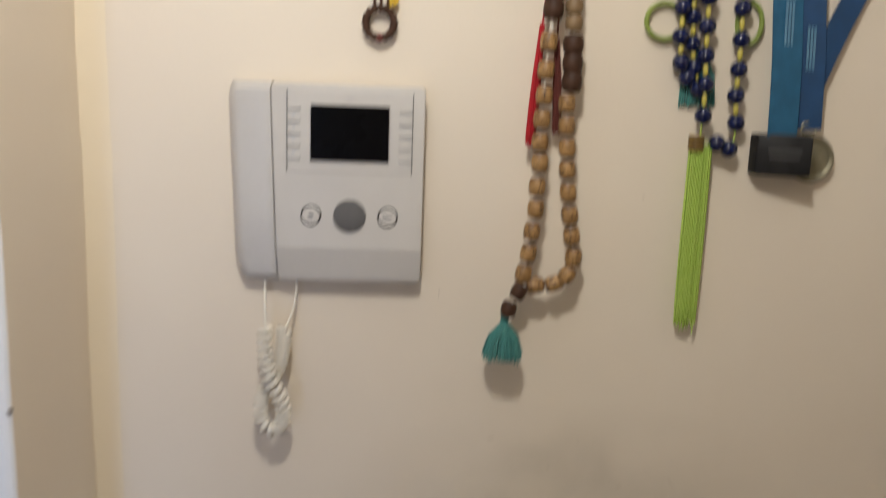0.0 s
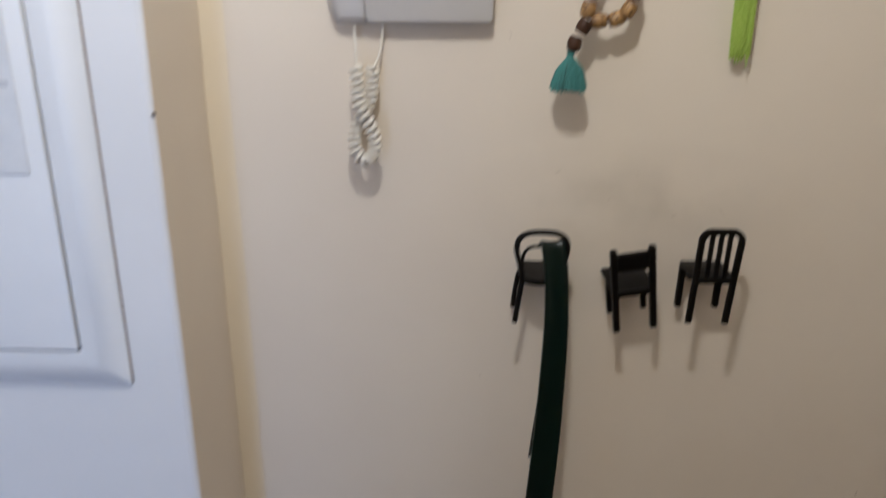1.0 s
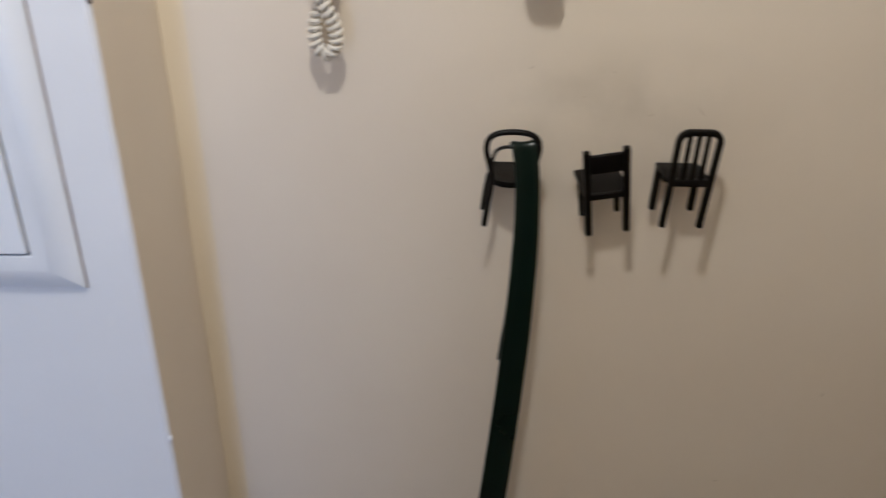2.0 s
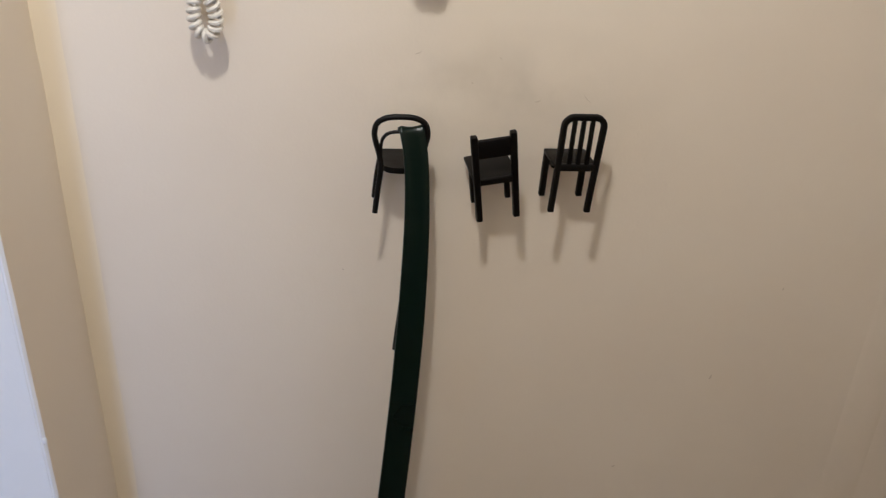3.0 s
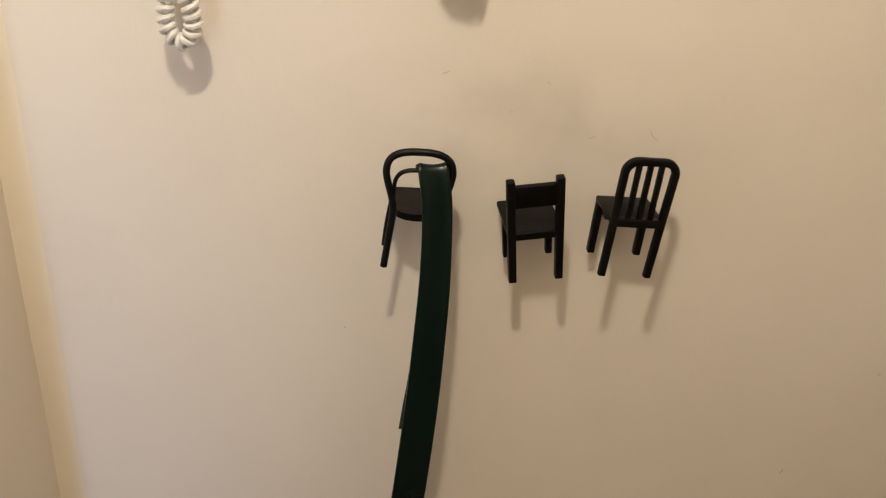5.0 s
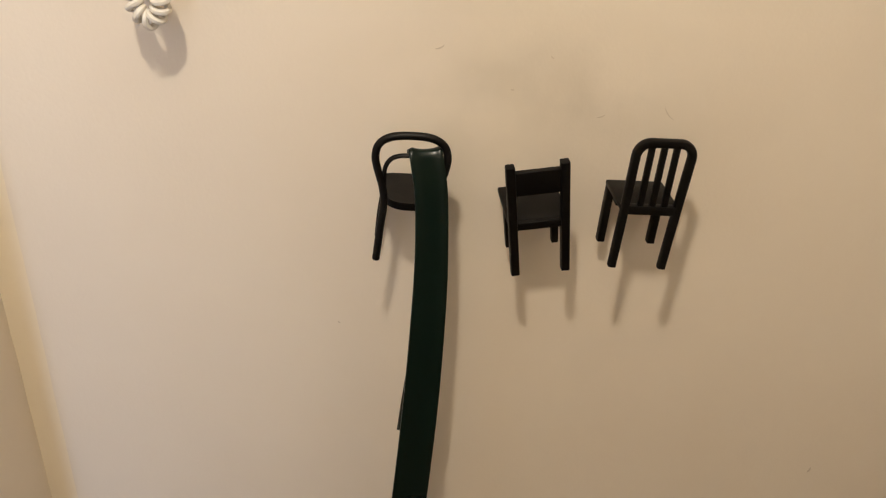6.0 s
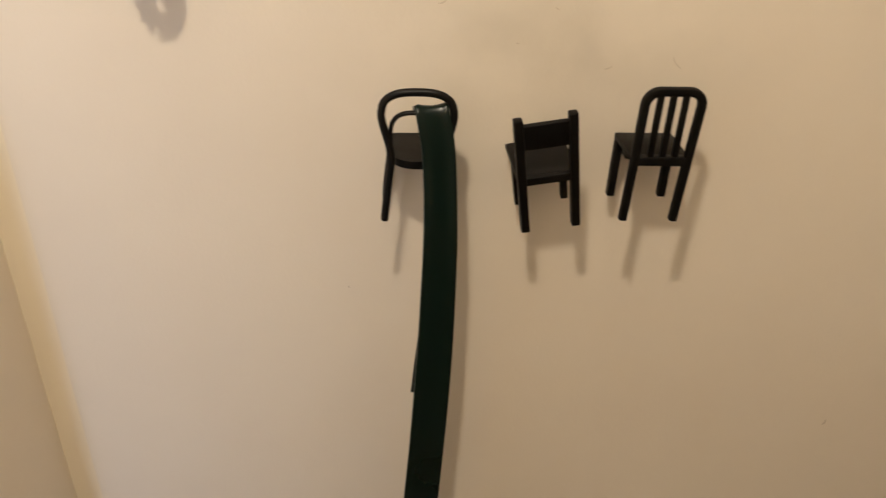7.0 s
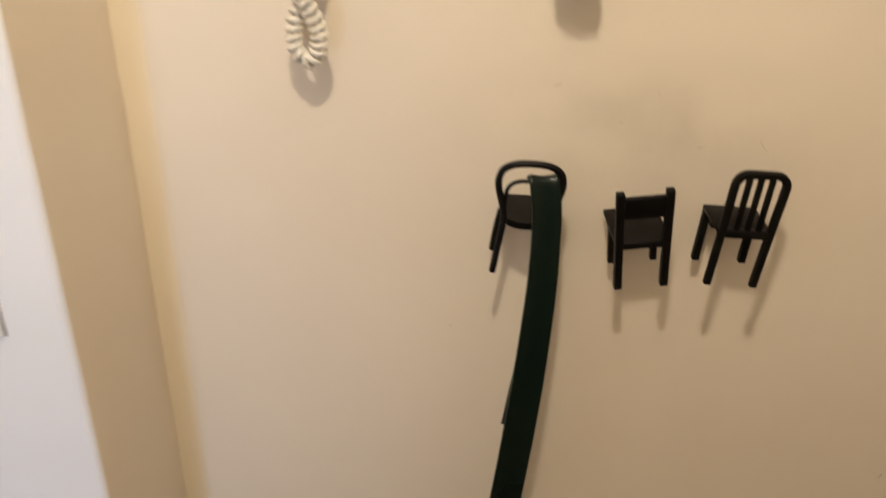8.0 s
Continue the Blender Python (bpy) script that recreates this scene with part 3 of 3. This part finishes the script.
def bentwood_hook():
    """Bentwood chair: one hoop that runs down into the legs, a small inner hoop and a round seat."""
    m = affine((0.0245, 0.826, 0.994), (1, 0, 0), (-0.05, 1.0, 0.06), (0, 0.0, 1.0))
    t, add = hook_maker("chair_hook", m, "small black plastic wall hook shaped like a bentwood armchair")
    half = [(-0.0300, 0.002, 0.0), (-0.0265, 0.001, 0.030), (-0.0232, 0, 0.057), (-0.0245, 0, 0.072), (-0.0292, 0, 0.090), (-0.0305, 0, 0.101), (-0.0270, 0, 0.1115), (-0.0165, 0, 0.1175)]
    add("hoop", tube(half + [(0, 0, 0.1190)] + [(-x, y, z) for x, y, z in reversed(half)], 0.0034, 12, 6))
    half = [(-0.0235, 0, 0.070), (-0.0225, 0, 0.088), (-0.0185, 0, 0.0965), (-0.0110, 0, 0.1005)]
    add("inner_hoop", tube(half + [(0, 0, 0.1012)] + [(-x, y, z) for x, y, z in reversed(half)], 0.0020, 10, 6))
    rim = []
    for k in range(36):
        a = 2 * math.pi * k / 36
        c, d = math.cos(a), math.sin(a)
        e = 0.22 if d > 0 else 0.85
        rim.append((0.0240 * math.copysign(abs(c) ** e, c), 0.0215 + (0.0312 if d > 0 else 0.0225) * math.copysign(abs(d) ** e, d)))
    bm = outline_plate(rim, 0.0500, 0.0576, 0.0012, 2)
    bm.transform(Matrix(((1, 0, 0, 0), (0, 0, 1, 0), (0, 1, 0.05, 0), (0, 0, 0, 1))))
    add("seat", bm)
    for s in (-1, 1):
        add("leg", tube([(s * 0.0235, 0.036, 0.052), (s * 0.0270, 0.0385, 0.028), (s * 0.0294, 0.041, 0.002)], 0.0030, 10, 4))
    add("wall_mount", box(-0.012, 0.012, 0.038, 0.0535, 0.034, 0.0485, 0.001))
    return t


bentwood_hook()
ladder_hook()
slat_hook()


# ---- green strap over the bentwood hook ----
def green_strap():
    t = thing("strap", 0.04, 0.82, 1.10, "long dark green glossy strap folded over the bentwood hook", "strap")
    o = Matrix.Translation((-0.04, -0.82, -1.10))
    front = [(0.0368, 0.8350, 1.0915), (0.0366, 0.8335, 1.0980), (0.0366, 0.8285, 1.1010), (0.0368, 0.8235, 1.0988), (0.0382, 0.8205, 1.0900), (0.0422, 0.8190, 1.065), (0.0443, 0.8180, 1.02),
             (0.0446, 0.8170, 0.970), (0.0425, 0.8160, 0.900), (0.0393, 0.8150, 0.830), (0.0335, 0.8150, 0.740), (0.0265, 0.8150, 0.650), (0.0180, 0.8155, 0.550), (0.006, 0.817, 0.43), (-0.008, 0.82, 0.30)]

    def ring(s):
        w = 0.0122 + 0.0085 * s - 0.0012 * math.exp(-((s - 0.42) / 0.14) ** 2)
        curl = 0.0034 * math.exp(-((s - 0.10) / 0.09) ** 2)
        dish = 0.0006 + 0.0007 * math.exp(-s * 5)
        th, rim = 0.0013, 0.0004
        top = [(-w - curl, -curl * 0.6), (-w * 0.93, rim), (-w * 0.80, rim), (-w * 0.70, -0.0002), (-w * 0.35, -dish), (0, -dish * 1.3), (w * 0.35, -dish), (w * 0.70, -0.0002), (w * 0.80, rim), (w * 0.93, rim), (w, 0)]
        return [(a, b - th) for a, b in top] + [(a, b + th) for a, b in reversed(top)]

    bm = sweep(spline(front, 8), ring, (1, 0.16, 0.05))
    bm.transform(o)
    part("front_run", bm, GREEN, t)
    back = [(0.0368, 0.8350, 1.0915), (0.0378, 0.8345, 1.085), (0.0415, 0.8300, 1.06), (0.0448, 0.8260, 1.00), (0.0438, 0.8235, 0.940), (0.0398, 0.8205, 0.880), (0.0358, 0.8185, 0.835), (0.0338, 0.8180, 0.805)]
    
    def tail(s):
        w = 0.0118 + 0.0046 * s ** 2
        return [(-w, -0.0012), (w, -0.0012), (w + 0.0005, 0), (w, 0.0012), (-w, 0.0012), (-w - 0.0005, 0)]

    bm = sweep(spline(back, 8), tail, (1, 0.05, 0))
    bm.transform(o)
    part("back_run", bm, GREEN_EDGE, t, "dull dark green tail end behind")
    return t


green_strap()


# ---- beads, tassels and ribbons hung on the wall ----
def peg(x, z):
    """A small steel wall peg."""
    bm = lathe([(0.004, -0.001), (0.004, 0.002), (0.002, 0.003), (0.002, 0.022), (0.0034, 0.0235), (0.0034, 0.0265), (0.001, 0.0275)], 12)
    bm.transform(pose(0, 0, 0, 90, 0, 0))
    ob = new("wall_peg", finish("wall_peg", bm, STEEL))
    ob.matrix_basis = pose(x, WALL, z)
    return tagged(ob, "small steel wall peg", "wall peg", "wall pegs")


def barrel(name, r, h, mat, n=14):
    return finish(name, lathe([(r * 0.35, -h / 2), (r * 0.74, -h / 2), (r * 0.9, -h * 0.40), (r, -h * 0.18), (r * 1.02, 0), (r, h * 0.18), (r * 0.9, h * 0.40), (r * 0.74, h / 2), (r * 0.35, h / 2)], n), mat)


def ball(name, r, mat, n=12):
    return finish(name, lathe([(r * math.sin(radians(a)), -r * math.cos(radians(a))) for a in (12, 35, 60, 90, 120, 145, 168)], n), mat)


def along(p, way):
    """Pose with z along the way."""
    return Matrix.Translation(p) @ Vector(way).to_track_quat("Z", "Y").to_matrix().to_4x4()


def tassel_mesh(name, top, bottom, r0, r1, count, mat, thread, depth=0.6, bulge=0.0, seed=1, ragged=0.002, arc=0.0):
    """Many threads from a narrow neck to a wider hem."""
    r = random.Random(seed)
    bm = bmesh.new()
    a, b = Vector(top), Vector(bottom)
    for i in range(count):
        ang, q = r.uniform(0, 2 * math.pi), math.sqrt(r.random())
        dx, dy = math.cos(ang) * q, math.sin(ang) * q
        end = b + Vector((dx * r1, dy * r1 * depth, r.gauss(0, ragged) - arc * (1 - q * q)))
        start = a + Vector((dx * r0, dy * r0 * depth, 0))
        mid = start.lerp(end, 0.45) + Vector((dx * bulge, dy * bulge * depth, 0))
        sweep([start, start.lerp(mid, 0.5), mid, mid.lerp(end, 0.5) + Vector((r.uniform(-1, 1) * 0.0005, 0, 0)), end], circle(thread, 4), bm=bm)
    return bm


def prayer_beads():
    t = thing("prayer_beads", 0.092, 0.864, 1.76, "string of carved pale wooden prayer beads with a teal tassel", "prayer beads")
    t.matrix_basis = pose(0.0884, 0.8465, 1.7535) @ Matrix.Scale(0.985, 4)
    o = Vector((0.092, 0.864, 1.76))
    pale, dark = barrel("bead", 0.0085, 0.0182, WOOD), barrel("dark_bead", 0.0082, 0.0165, DARKWOOD)
    left = [(0.091, 1.755), (0.0885, 1.70), (0.0842, 1.637), (0.0815, 1.602), (0.0805, 1.575), (0.0797, 1.550), (0.0790, 1.527), (0.0785, 1.504), (0.079, 1.483), (0.078, 1.459), (0.078, 1.436), (0.075, 1.413), (0.073, 1.390), (0.069, 1.368)]
    right = [(0.0815, 1.356), (0.1015, 1.358), (0.1140, 1.368), (0.1200, 1.387), (0.1170, 1.409), (0.1130, 1.431), (0.1100, 1.454), (0.1080, 1.477), (0.1060, 1.499), (0.1045, 1.521), (0.1035, 1.543), (0.1030, 1.557), (0.1015, 1.60), (0.0990, 1.637), (0.0955, 1.70), (0.0925, 1.755)]
    p3 = lambda q, y=0.864: Vector((q[0], y, q[1])) - o
    for pts in (left, right):
        chain = pts[3:] if pts is left else pts[:11]
        for i, q in enumerate(chain):
            a, b = chain[max(0, i - 1)], chain[min(len(chain) - 1, i + 1)]
            shared("bead", pale, t, along(p3(q, 0.864 + 0.0015 * math.sin(i * 2.1)), (b[0] - a[0], 0, b[1] - a[1])) @ pose(0, 0, 0, 0, 0, 67 * i))
        part("thread", tube([p3(q) for q in pts], 0.0011, 6, 4), CORD, t)
    for q, way in (((0.0645, 1.350), (0.5, 0, 1)), ((0.0550, 1.331), (0.18, 0, 1))):
        shared("dark_bead", dark, t, along(p3(q, 0.860), way))
    part("thread", tube([p3((0.074, 1.36), 0.862), p3((0.0645, 1.350), 0.86), p3((0.055, 1.331), 0.86), p3((0.051, 1.315), 0.862)], 0.0012, 6, 4), CORD, t)
    top, hem = p3((0.0515, 1.3165), 0.862), p3((0.0505, 1.2805), 0.862)
    part("tassel", tassel_mesh("tassel", top, hem, 0.0032, 0.0215, 640, TEAL, 0.00055, 1.0, 0.0045, 3, 0.0018, 0.0), TEAL, t, "fanned teal thread tassel")
    bm = lathe([(0.003, -0.005), (0.0042, -0.004), (0.0044, 0.004), (0.003, 0.006)], 12)
    bm.transform(Matrix.Translation(p3((0.0515, 1.318), 0.862)))
    part("tassel_knot", bm, TEAL, t)
    peg(0.0925, 1.757)
    return t


def dark_beads():
    t = thing("bead_necklace", 0.0985, 0.860, 1.7775, "dark brown bead necklace with thin red and maroon tassels", "necklace")
    o = Vector((0.1, 0.872, 1.78))
    big = barrel("bead", 0.0098, 0.019, DARKWOOD)
    for i in range(5):
        shared("bead", big, t, along(Vector((0.0845 - 0.0006 * i, 0.858, 1.702 - 0.0178 * i)) - o, (0.05, 0, 1)))
    for i in range(3):
        shared("bead", big, t, along(Vector((0.1035 + 0.0004 * i, 0.858, 1.5985 - 0.0178 * i)) - o, (0.02, 0, 1)))
    small = barrel("spacer", 0.0085, 0.0150, OLIVE)
    for i in range(6):
        shared("spacer", small, t, along(Vector((0.1000 + 0.0006 * i, 0.859, 1.698 - 0.0158 * i)) - o, (0.02, 0, 1)))
    for pts in ([(0.098, 0.872, 1.775), (0.090, 0.862, 1.72), (0.084, 0.858, 1.69), (0.082, 0.858, 1.61)], [(0.101, 0.872, 1.775), (0.101, 0.862, 1.72), (0.103, 0.858, 1.64), (0.105, 0.859, 1.55)]):
        part("thread", tube([Vector(p) - o for p in pts], 0.0011, 6, 5), CORD, t)
    part("tassel", tassel_mesh("tassel", Vector((0.0735, 0.866, 1.618)) - o, Vector((0.0675, 0.866, 1.503)) - o, 0.002, 0.0046, 110, RED, 0.0005, 0.7, 0.001, 5, 0.002), RED, t, "thin bright red thread tassel")
    part("tassel", tassel_mesh("tassel", Vector((0.090, 0.872, 1.605)) - o, Vector((0.0945, 0.872, 1.517)) - o, 0.002, 0.0046, 90, MAROON, 0.0005, 0.7, 0.001, 6, 0.003), MAROON, t, "thin maroon thread tassel")
    part("thread", tube([Vector(p) - o for p in ((0.098, 0.872, 1.775), (0.080, 0.868, 1.68), (0.0735, 0.866, 1.615))], 0.001, 6, 5), RED, t)
    part("thread", tube([Vector(p) - o for p in ((0.099, 0.874, 1.775), (0.091, 0.873, 1.68), (0.090, 0.872, 1.602))], 0.001, 6, 5), MAROON, t)
    peg(0.0995, 1.777)
    return t


def navy_beads():
    t = thing("bead_necklace", 0.2475, 0.864, 1.7575, "navy bead necklace with yellow spacers and a long lime tassel", "necklace")
    o = Vector((0.25, 0.864, 1.76))
    bead, spacer = ball("navy_bead", 0.0089, NAVY), ball("yellow_spacer", 0.0036, YELLOW_BEAD, 10)
    strands = [
        [(0.214, 1.72), (0.216, 1.64), (0.216, 1.612), (0.2185, 1.587), (0.226, 1.572), (0.238, 1.562)],
        [(0.238, 1.72), (0.239, 1.65), (0.240, 1.622), (0.241, 1.594), (0.243, 1.566), (0.244, 1.535)],
        [(0.226, 1.72), (0.2275, 1.655), (0.2285, 1.632), (0.2300, 1.606), (0.2335, 1.583), (0.2400, 1.560)],
        [(0.274, 1.72), (0.2745, 1.641), (0.276, 1.611), (0.2765, 1.582), (0.276, 1.556), (0.279, 1.529)],
    ]
    for k, s in enumerate(strands):
        y = (0.866, 0.860, 0.870, 0.862)[k]
        line = [Vector((x, y, z)) - o for x, z in s]
        part("thread", tube(line, 0.0009, 6, 4), LIME_CORD, t)
        for i, p in enumerate(line):
            shared("navy_bead", bead, t, along(p, (0.1 * math.sin(i * 3 + k), 0.1, 1)))
            if i:
                shared("yellow_spacer", spacer, t, along((p + line[i - 1]) / 2, p - line[i - 1]) @ Matrix.Diagonal((0.8, 0.8, 1.8, 1)))
                if i == 1:
                    for f in (0.25, 0.75):
                        shared("navy_bead", bead, t, Matrix.Translation(p.lerp(line[0], f)))
    for x, z in ((0.2605, 1.508), (0.2735, 1.503)):
        shared("navy_bead", bead, t, Matrix.Translation(Vector((x, 0.860, z)) - o))
    part("thread", tube([Vector(p) - o for p in ((0.279, 0.862, 1.529), (0.276, 0.860, 1.505), (0.2605, 0.860, 1.508), (0.244, 0.860, 1.512), (0.244, 0.860, 1.535))], 0.001, 6, 5), LIME_CORD, t)
    part("tassel", tassel_mesh("tassel", Vector((0.2450, 0.862, 1.506)) - o, Vector((0.2452, 0.864, 1.3265)) - o, 0.0118, 0.0118, 320, LIME, 0.00055, 0.45, 0.0005, 9, 0.0075), LIME, t, "long straight lime-green thread tassel")
    # gold thread wound in rings round the tassel's head
    for k in range(5):
        bm = tube([Vector((0.2392 + 0.0066 * math.cos(a), 0.860 + 0.0062 * math.sin(a), 1.5015 + 0.0031 * k)) - o for a in (2 * math.pi * i / 12 for i in range(12))], 0.0017, 6, 3, True)
        part("tassel_binding", bm, DARKWOOD if k % 2 else GOLD, t, "" if k else "gold-brown thread winding")
    for cx, cz, rx, rz in ((0.2005, 1.627, 0.0185, 0.0175), (0.287, 1.628, 0.0125, 0.020)):
        part("cord_loop", tube([Vector((cx + rx * math.cos(a), 0.872, cz + rz * math.sin(a))) - o for a in (2 * math.pi * i / 16 for i in range(16))], 0.0026, 8, 3, True), LOOP_CORD, t, "loop of olive-lime cord")
    part("teal_tuft", tassel_mesh("teal_tuft", Vector((0.240, 0.876, 1.600)) - o, Vector((0.242, 0.876, 1.548)) - o, 0.004, 0.0190, 260, TEAL, 0.0009, 0.25, 0.006, 12), TEAL, t, "flat teal tuft behind the beads")
    for x in (0.214, 0.226, 0.238, 0.274):
        part("thread", tube([Vector(p) - o for p in ((0.25, 0.866, 1.775), (x * 0.6 + 0.1, 0.864, 1.75), (x, 0.864, 1.72))], 0.0012, 6, 5), LIME_CORD, t)
    peg(0.25, 1.777)
    return t


def medal_lanyard():
    t = thing("medal_lanyard", 0.3425, 0.862, 1.7775, "blue ribbon lanyard with printed bands, black clasp and brass medal", "lanyard")
    o = Vector((0.345, 0.862, 1.78))

    def ribbon(name, pts, half, mat, side, label=""):
        line = spline([Vector(p) - o for p in pts], 6)
        ring = [(-half, -0.0006), (half, -0.0006), (half, 0.0006), (-half, 0.0006)]
        return part(name, sweep(line, ring, side), mat, t, label)

    ribbon("ribbon", [(0.318, 0.874, 1.79), (0.3170, 0.866, 1.72), (0.3175, 0.858, 1.652), (0.3215, 0.854, 1.585), (0.3245, 0.854, 1.518)], 0.0158, RIBBON, (1, 0.1, 0), "bright blue ribbon")
    ribbon("ribbon", [(0.342, 0.875, 1.79), (0.3430, 0.868, 1.72), (0.3440, 0.862, 1.652), (0.3490, 0.860, 1.59), (0.3525, 0.860, 1.525)], 0.0135, RIBBON_DARK, (1, -0.15, 0), "darker blue ribbon")
    ribbon("ribbon", [(0.420, 0.876, 1.715), (0.390, 0.870, 1.655), (0.368, 0.866, 1.605), (0.352, 0.865, 1.560)], 0.0122, RIBBON_DARK, (0.87, 0, -0.5), "darker blue ribbon crossing behind")
    for x, y, z, w, lean in ((0.3195, 0.8545, 1.628, 0.0045, 0.05), (0.3465, 0.8595, 1.605, 0.0045, 0.06)):
        for k in range(3):
            bm = box(-0.0011, 0.0011, -0.0006, 0.0002, -0.021, 0.021)
            bm.transform(Matrix.Translation(Vector((x + (k - 1) * 0.0032, y - 0.0004, z)) - o) @ pose(0, 0, 0, 0, -3, 0))
            part("printed_bar", bm, RIBBON_PRINT, t, smooth=False)
    def turned(bm):
        """The clasp stands away from the wall at one end."""
        for v in bm.verts:
            v.co.y -= 0.42 * (v.co.x + o.x - 0.2965) - 0.008
        return bm

    clasp = part("clasp", turned(outline_plate([(x - o.x, z - o.z) for x, z in rounded(0.3005, 0.3490, 1.4775, 1.5195, 0.003)], 0.850 - o.y, 0.866 - o.y, 0.0015, 2)), CLASP, t, "black rectangular plastic clasp")
    for z, x0, x1, h in ((1.5010, 0.3110, 0.3400, 0.0042), (1.4945, 0.3125, 0.3385, 0.0030)):
        part("printed_bar", turned(box(x0 - o.x, x1 - o.x, 0.8494 - o.y, 0.8502 - o.y, z - o.z, z + h - o.z)), CLASP_PRINT, clasp, smooth=False)
    bm = lathe([(0.004, -0.003), (0.0225, -0.003), (0.0238, -0.002), (0.0238, 0.002), (0.0222, 0.0032), (0.0205, 0.0026), (0.0185, 0.0012), (0.006, 0.0016), (0.004, 0.003)], 40)
    bm.transform(Matrix.Translation(Vector((0.3645, 0.869, 1.4945)) - o) @ pose(0, 0, 0, 90, 0, 0))
    part("medal", bm, BRASS, t, "round dull brass medal")
    part("ring", tube([Vector((0.3545 + 0.008 * math.cos(a), 0.860, 1.526 + 0.006 * math.sin(a))) - o for a in (2 * math.pi * i / 12 for i in range(12))], 0.0011, 6, 3, True), BRASS, t)
    for x in (0.318, 0.342):
        peg(x, 1.788)
    peg(0.418, 1.712)
    return t


def key_charm():
    t = thing("beaded_charm", -0.087, 0.868, 1.7375, "small charm with a dark beaded ring and yellow threads", "charm")
    o = Vector((-0.085, 0.868, 1.74))
    dark, rose = ball("bead", 0.0042, DARKWOOD, 10), ball("rose_bead", 0.0044, MAROON, 10)
    for i in range(16):
        a = 2 * math.pi * i / 16
        shared("bead" if i != 12 else "rose_bead", dark if i != 12 else rose, t, Matrix.Translation(Vector((-0.0845 + 0.0140 * math.cos(a), 0.868, 1.6135 + 0.0145 * math.sin(a))) - o))
    for i in range(6):
        x = -0.0945 + 0.0032 * i
        part("thread", tube([Vector(p) - o for p in ((-0.085, 0.872, 1.742), (x, 0.868, 1.70), (x + 0.0006, 0.867, 1.66), (x + 0.002, 0.867, 1.624))], 0.0014, 6, 4), DARKWOOD if i % 2 else CORD, t)
    part("yellow_tassel", tassel_mesh("yellow_tassel", Vector((-0.078, 0.868, 1.71)) - o, Vector((-0.0715, 0.868, 1.632)) - o, 0.002, 0.0048, 30, YELLOW, 0.0009, 0.6, 0.001, 21), YELLOW, t, "short bright yellow tassel")
    part("ring_thread", tube([Vector((-0.0845 + 0.0140 * math.cos(a), 0.868, 1.6135 + 0.0145 * math.sin(a))) - o for a in (2 * math.pi * i / 16 for i in range(16))], 0.0012, 6, 2, True), CORD, t)
    part("thread", tube([Vector(p) - o for p in ((-0.085, 0.872, 1.742), (-0.080, 0.87, 1.725), (-0.078, 0.868, 1.705))], 0.0012, 6, 4), YELLOW, t)
    peg(-0.085, 1.742)
    return t


prayer_beads()
dark_beads()
navy_beads()
medal_lanyard()
key_charm()
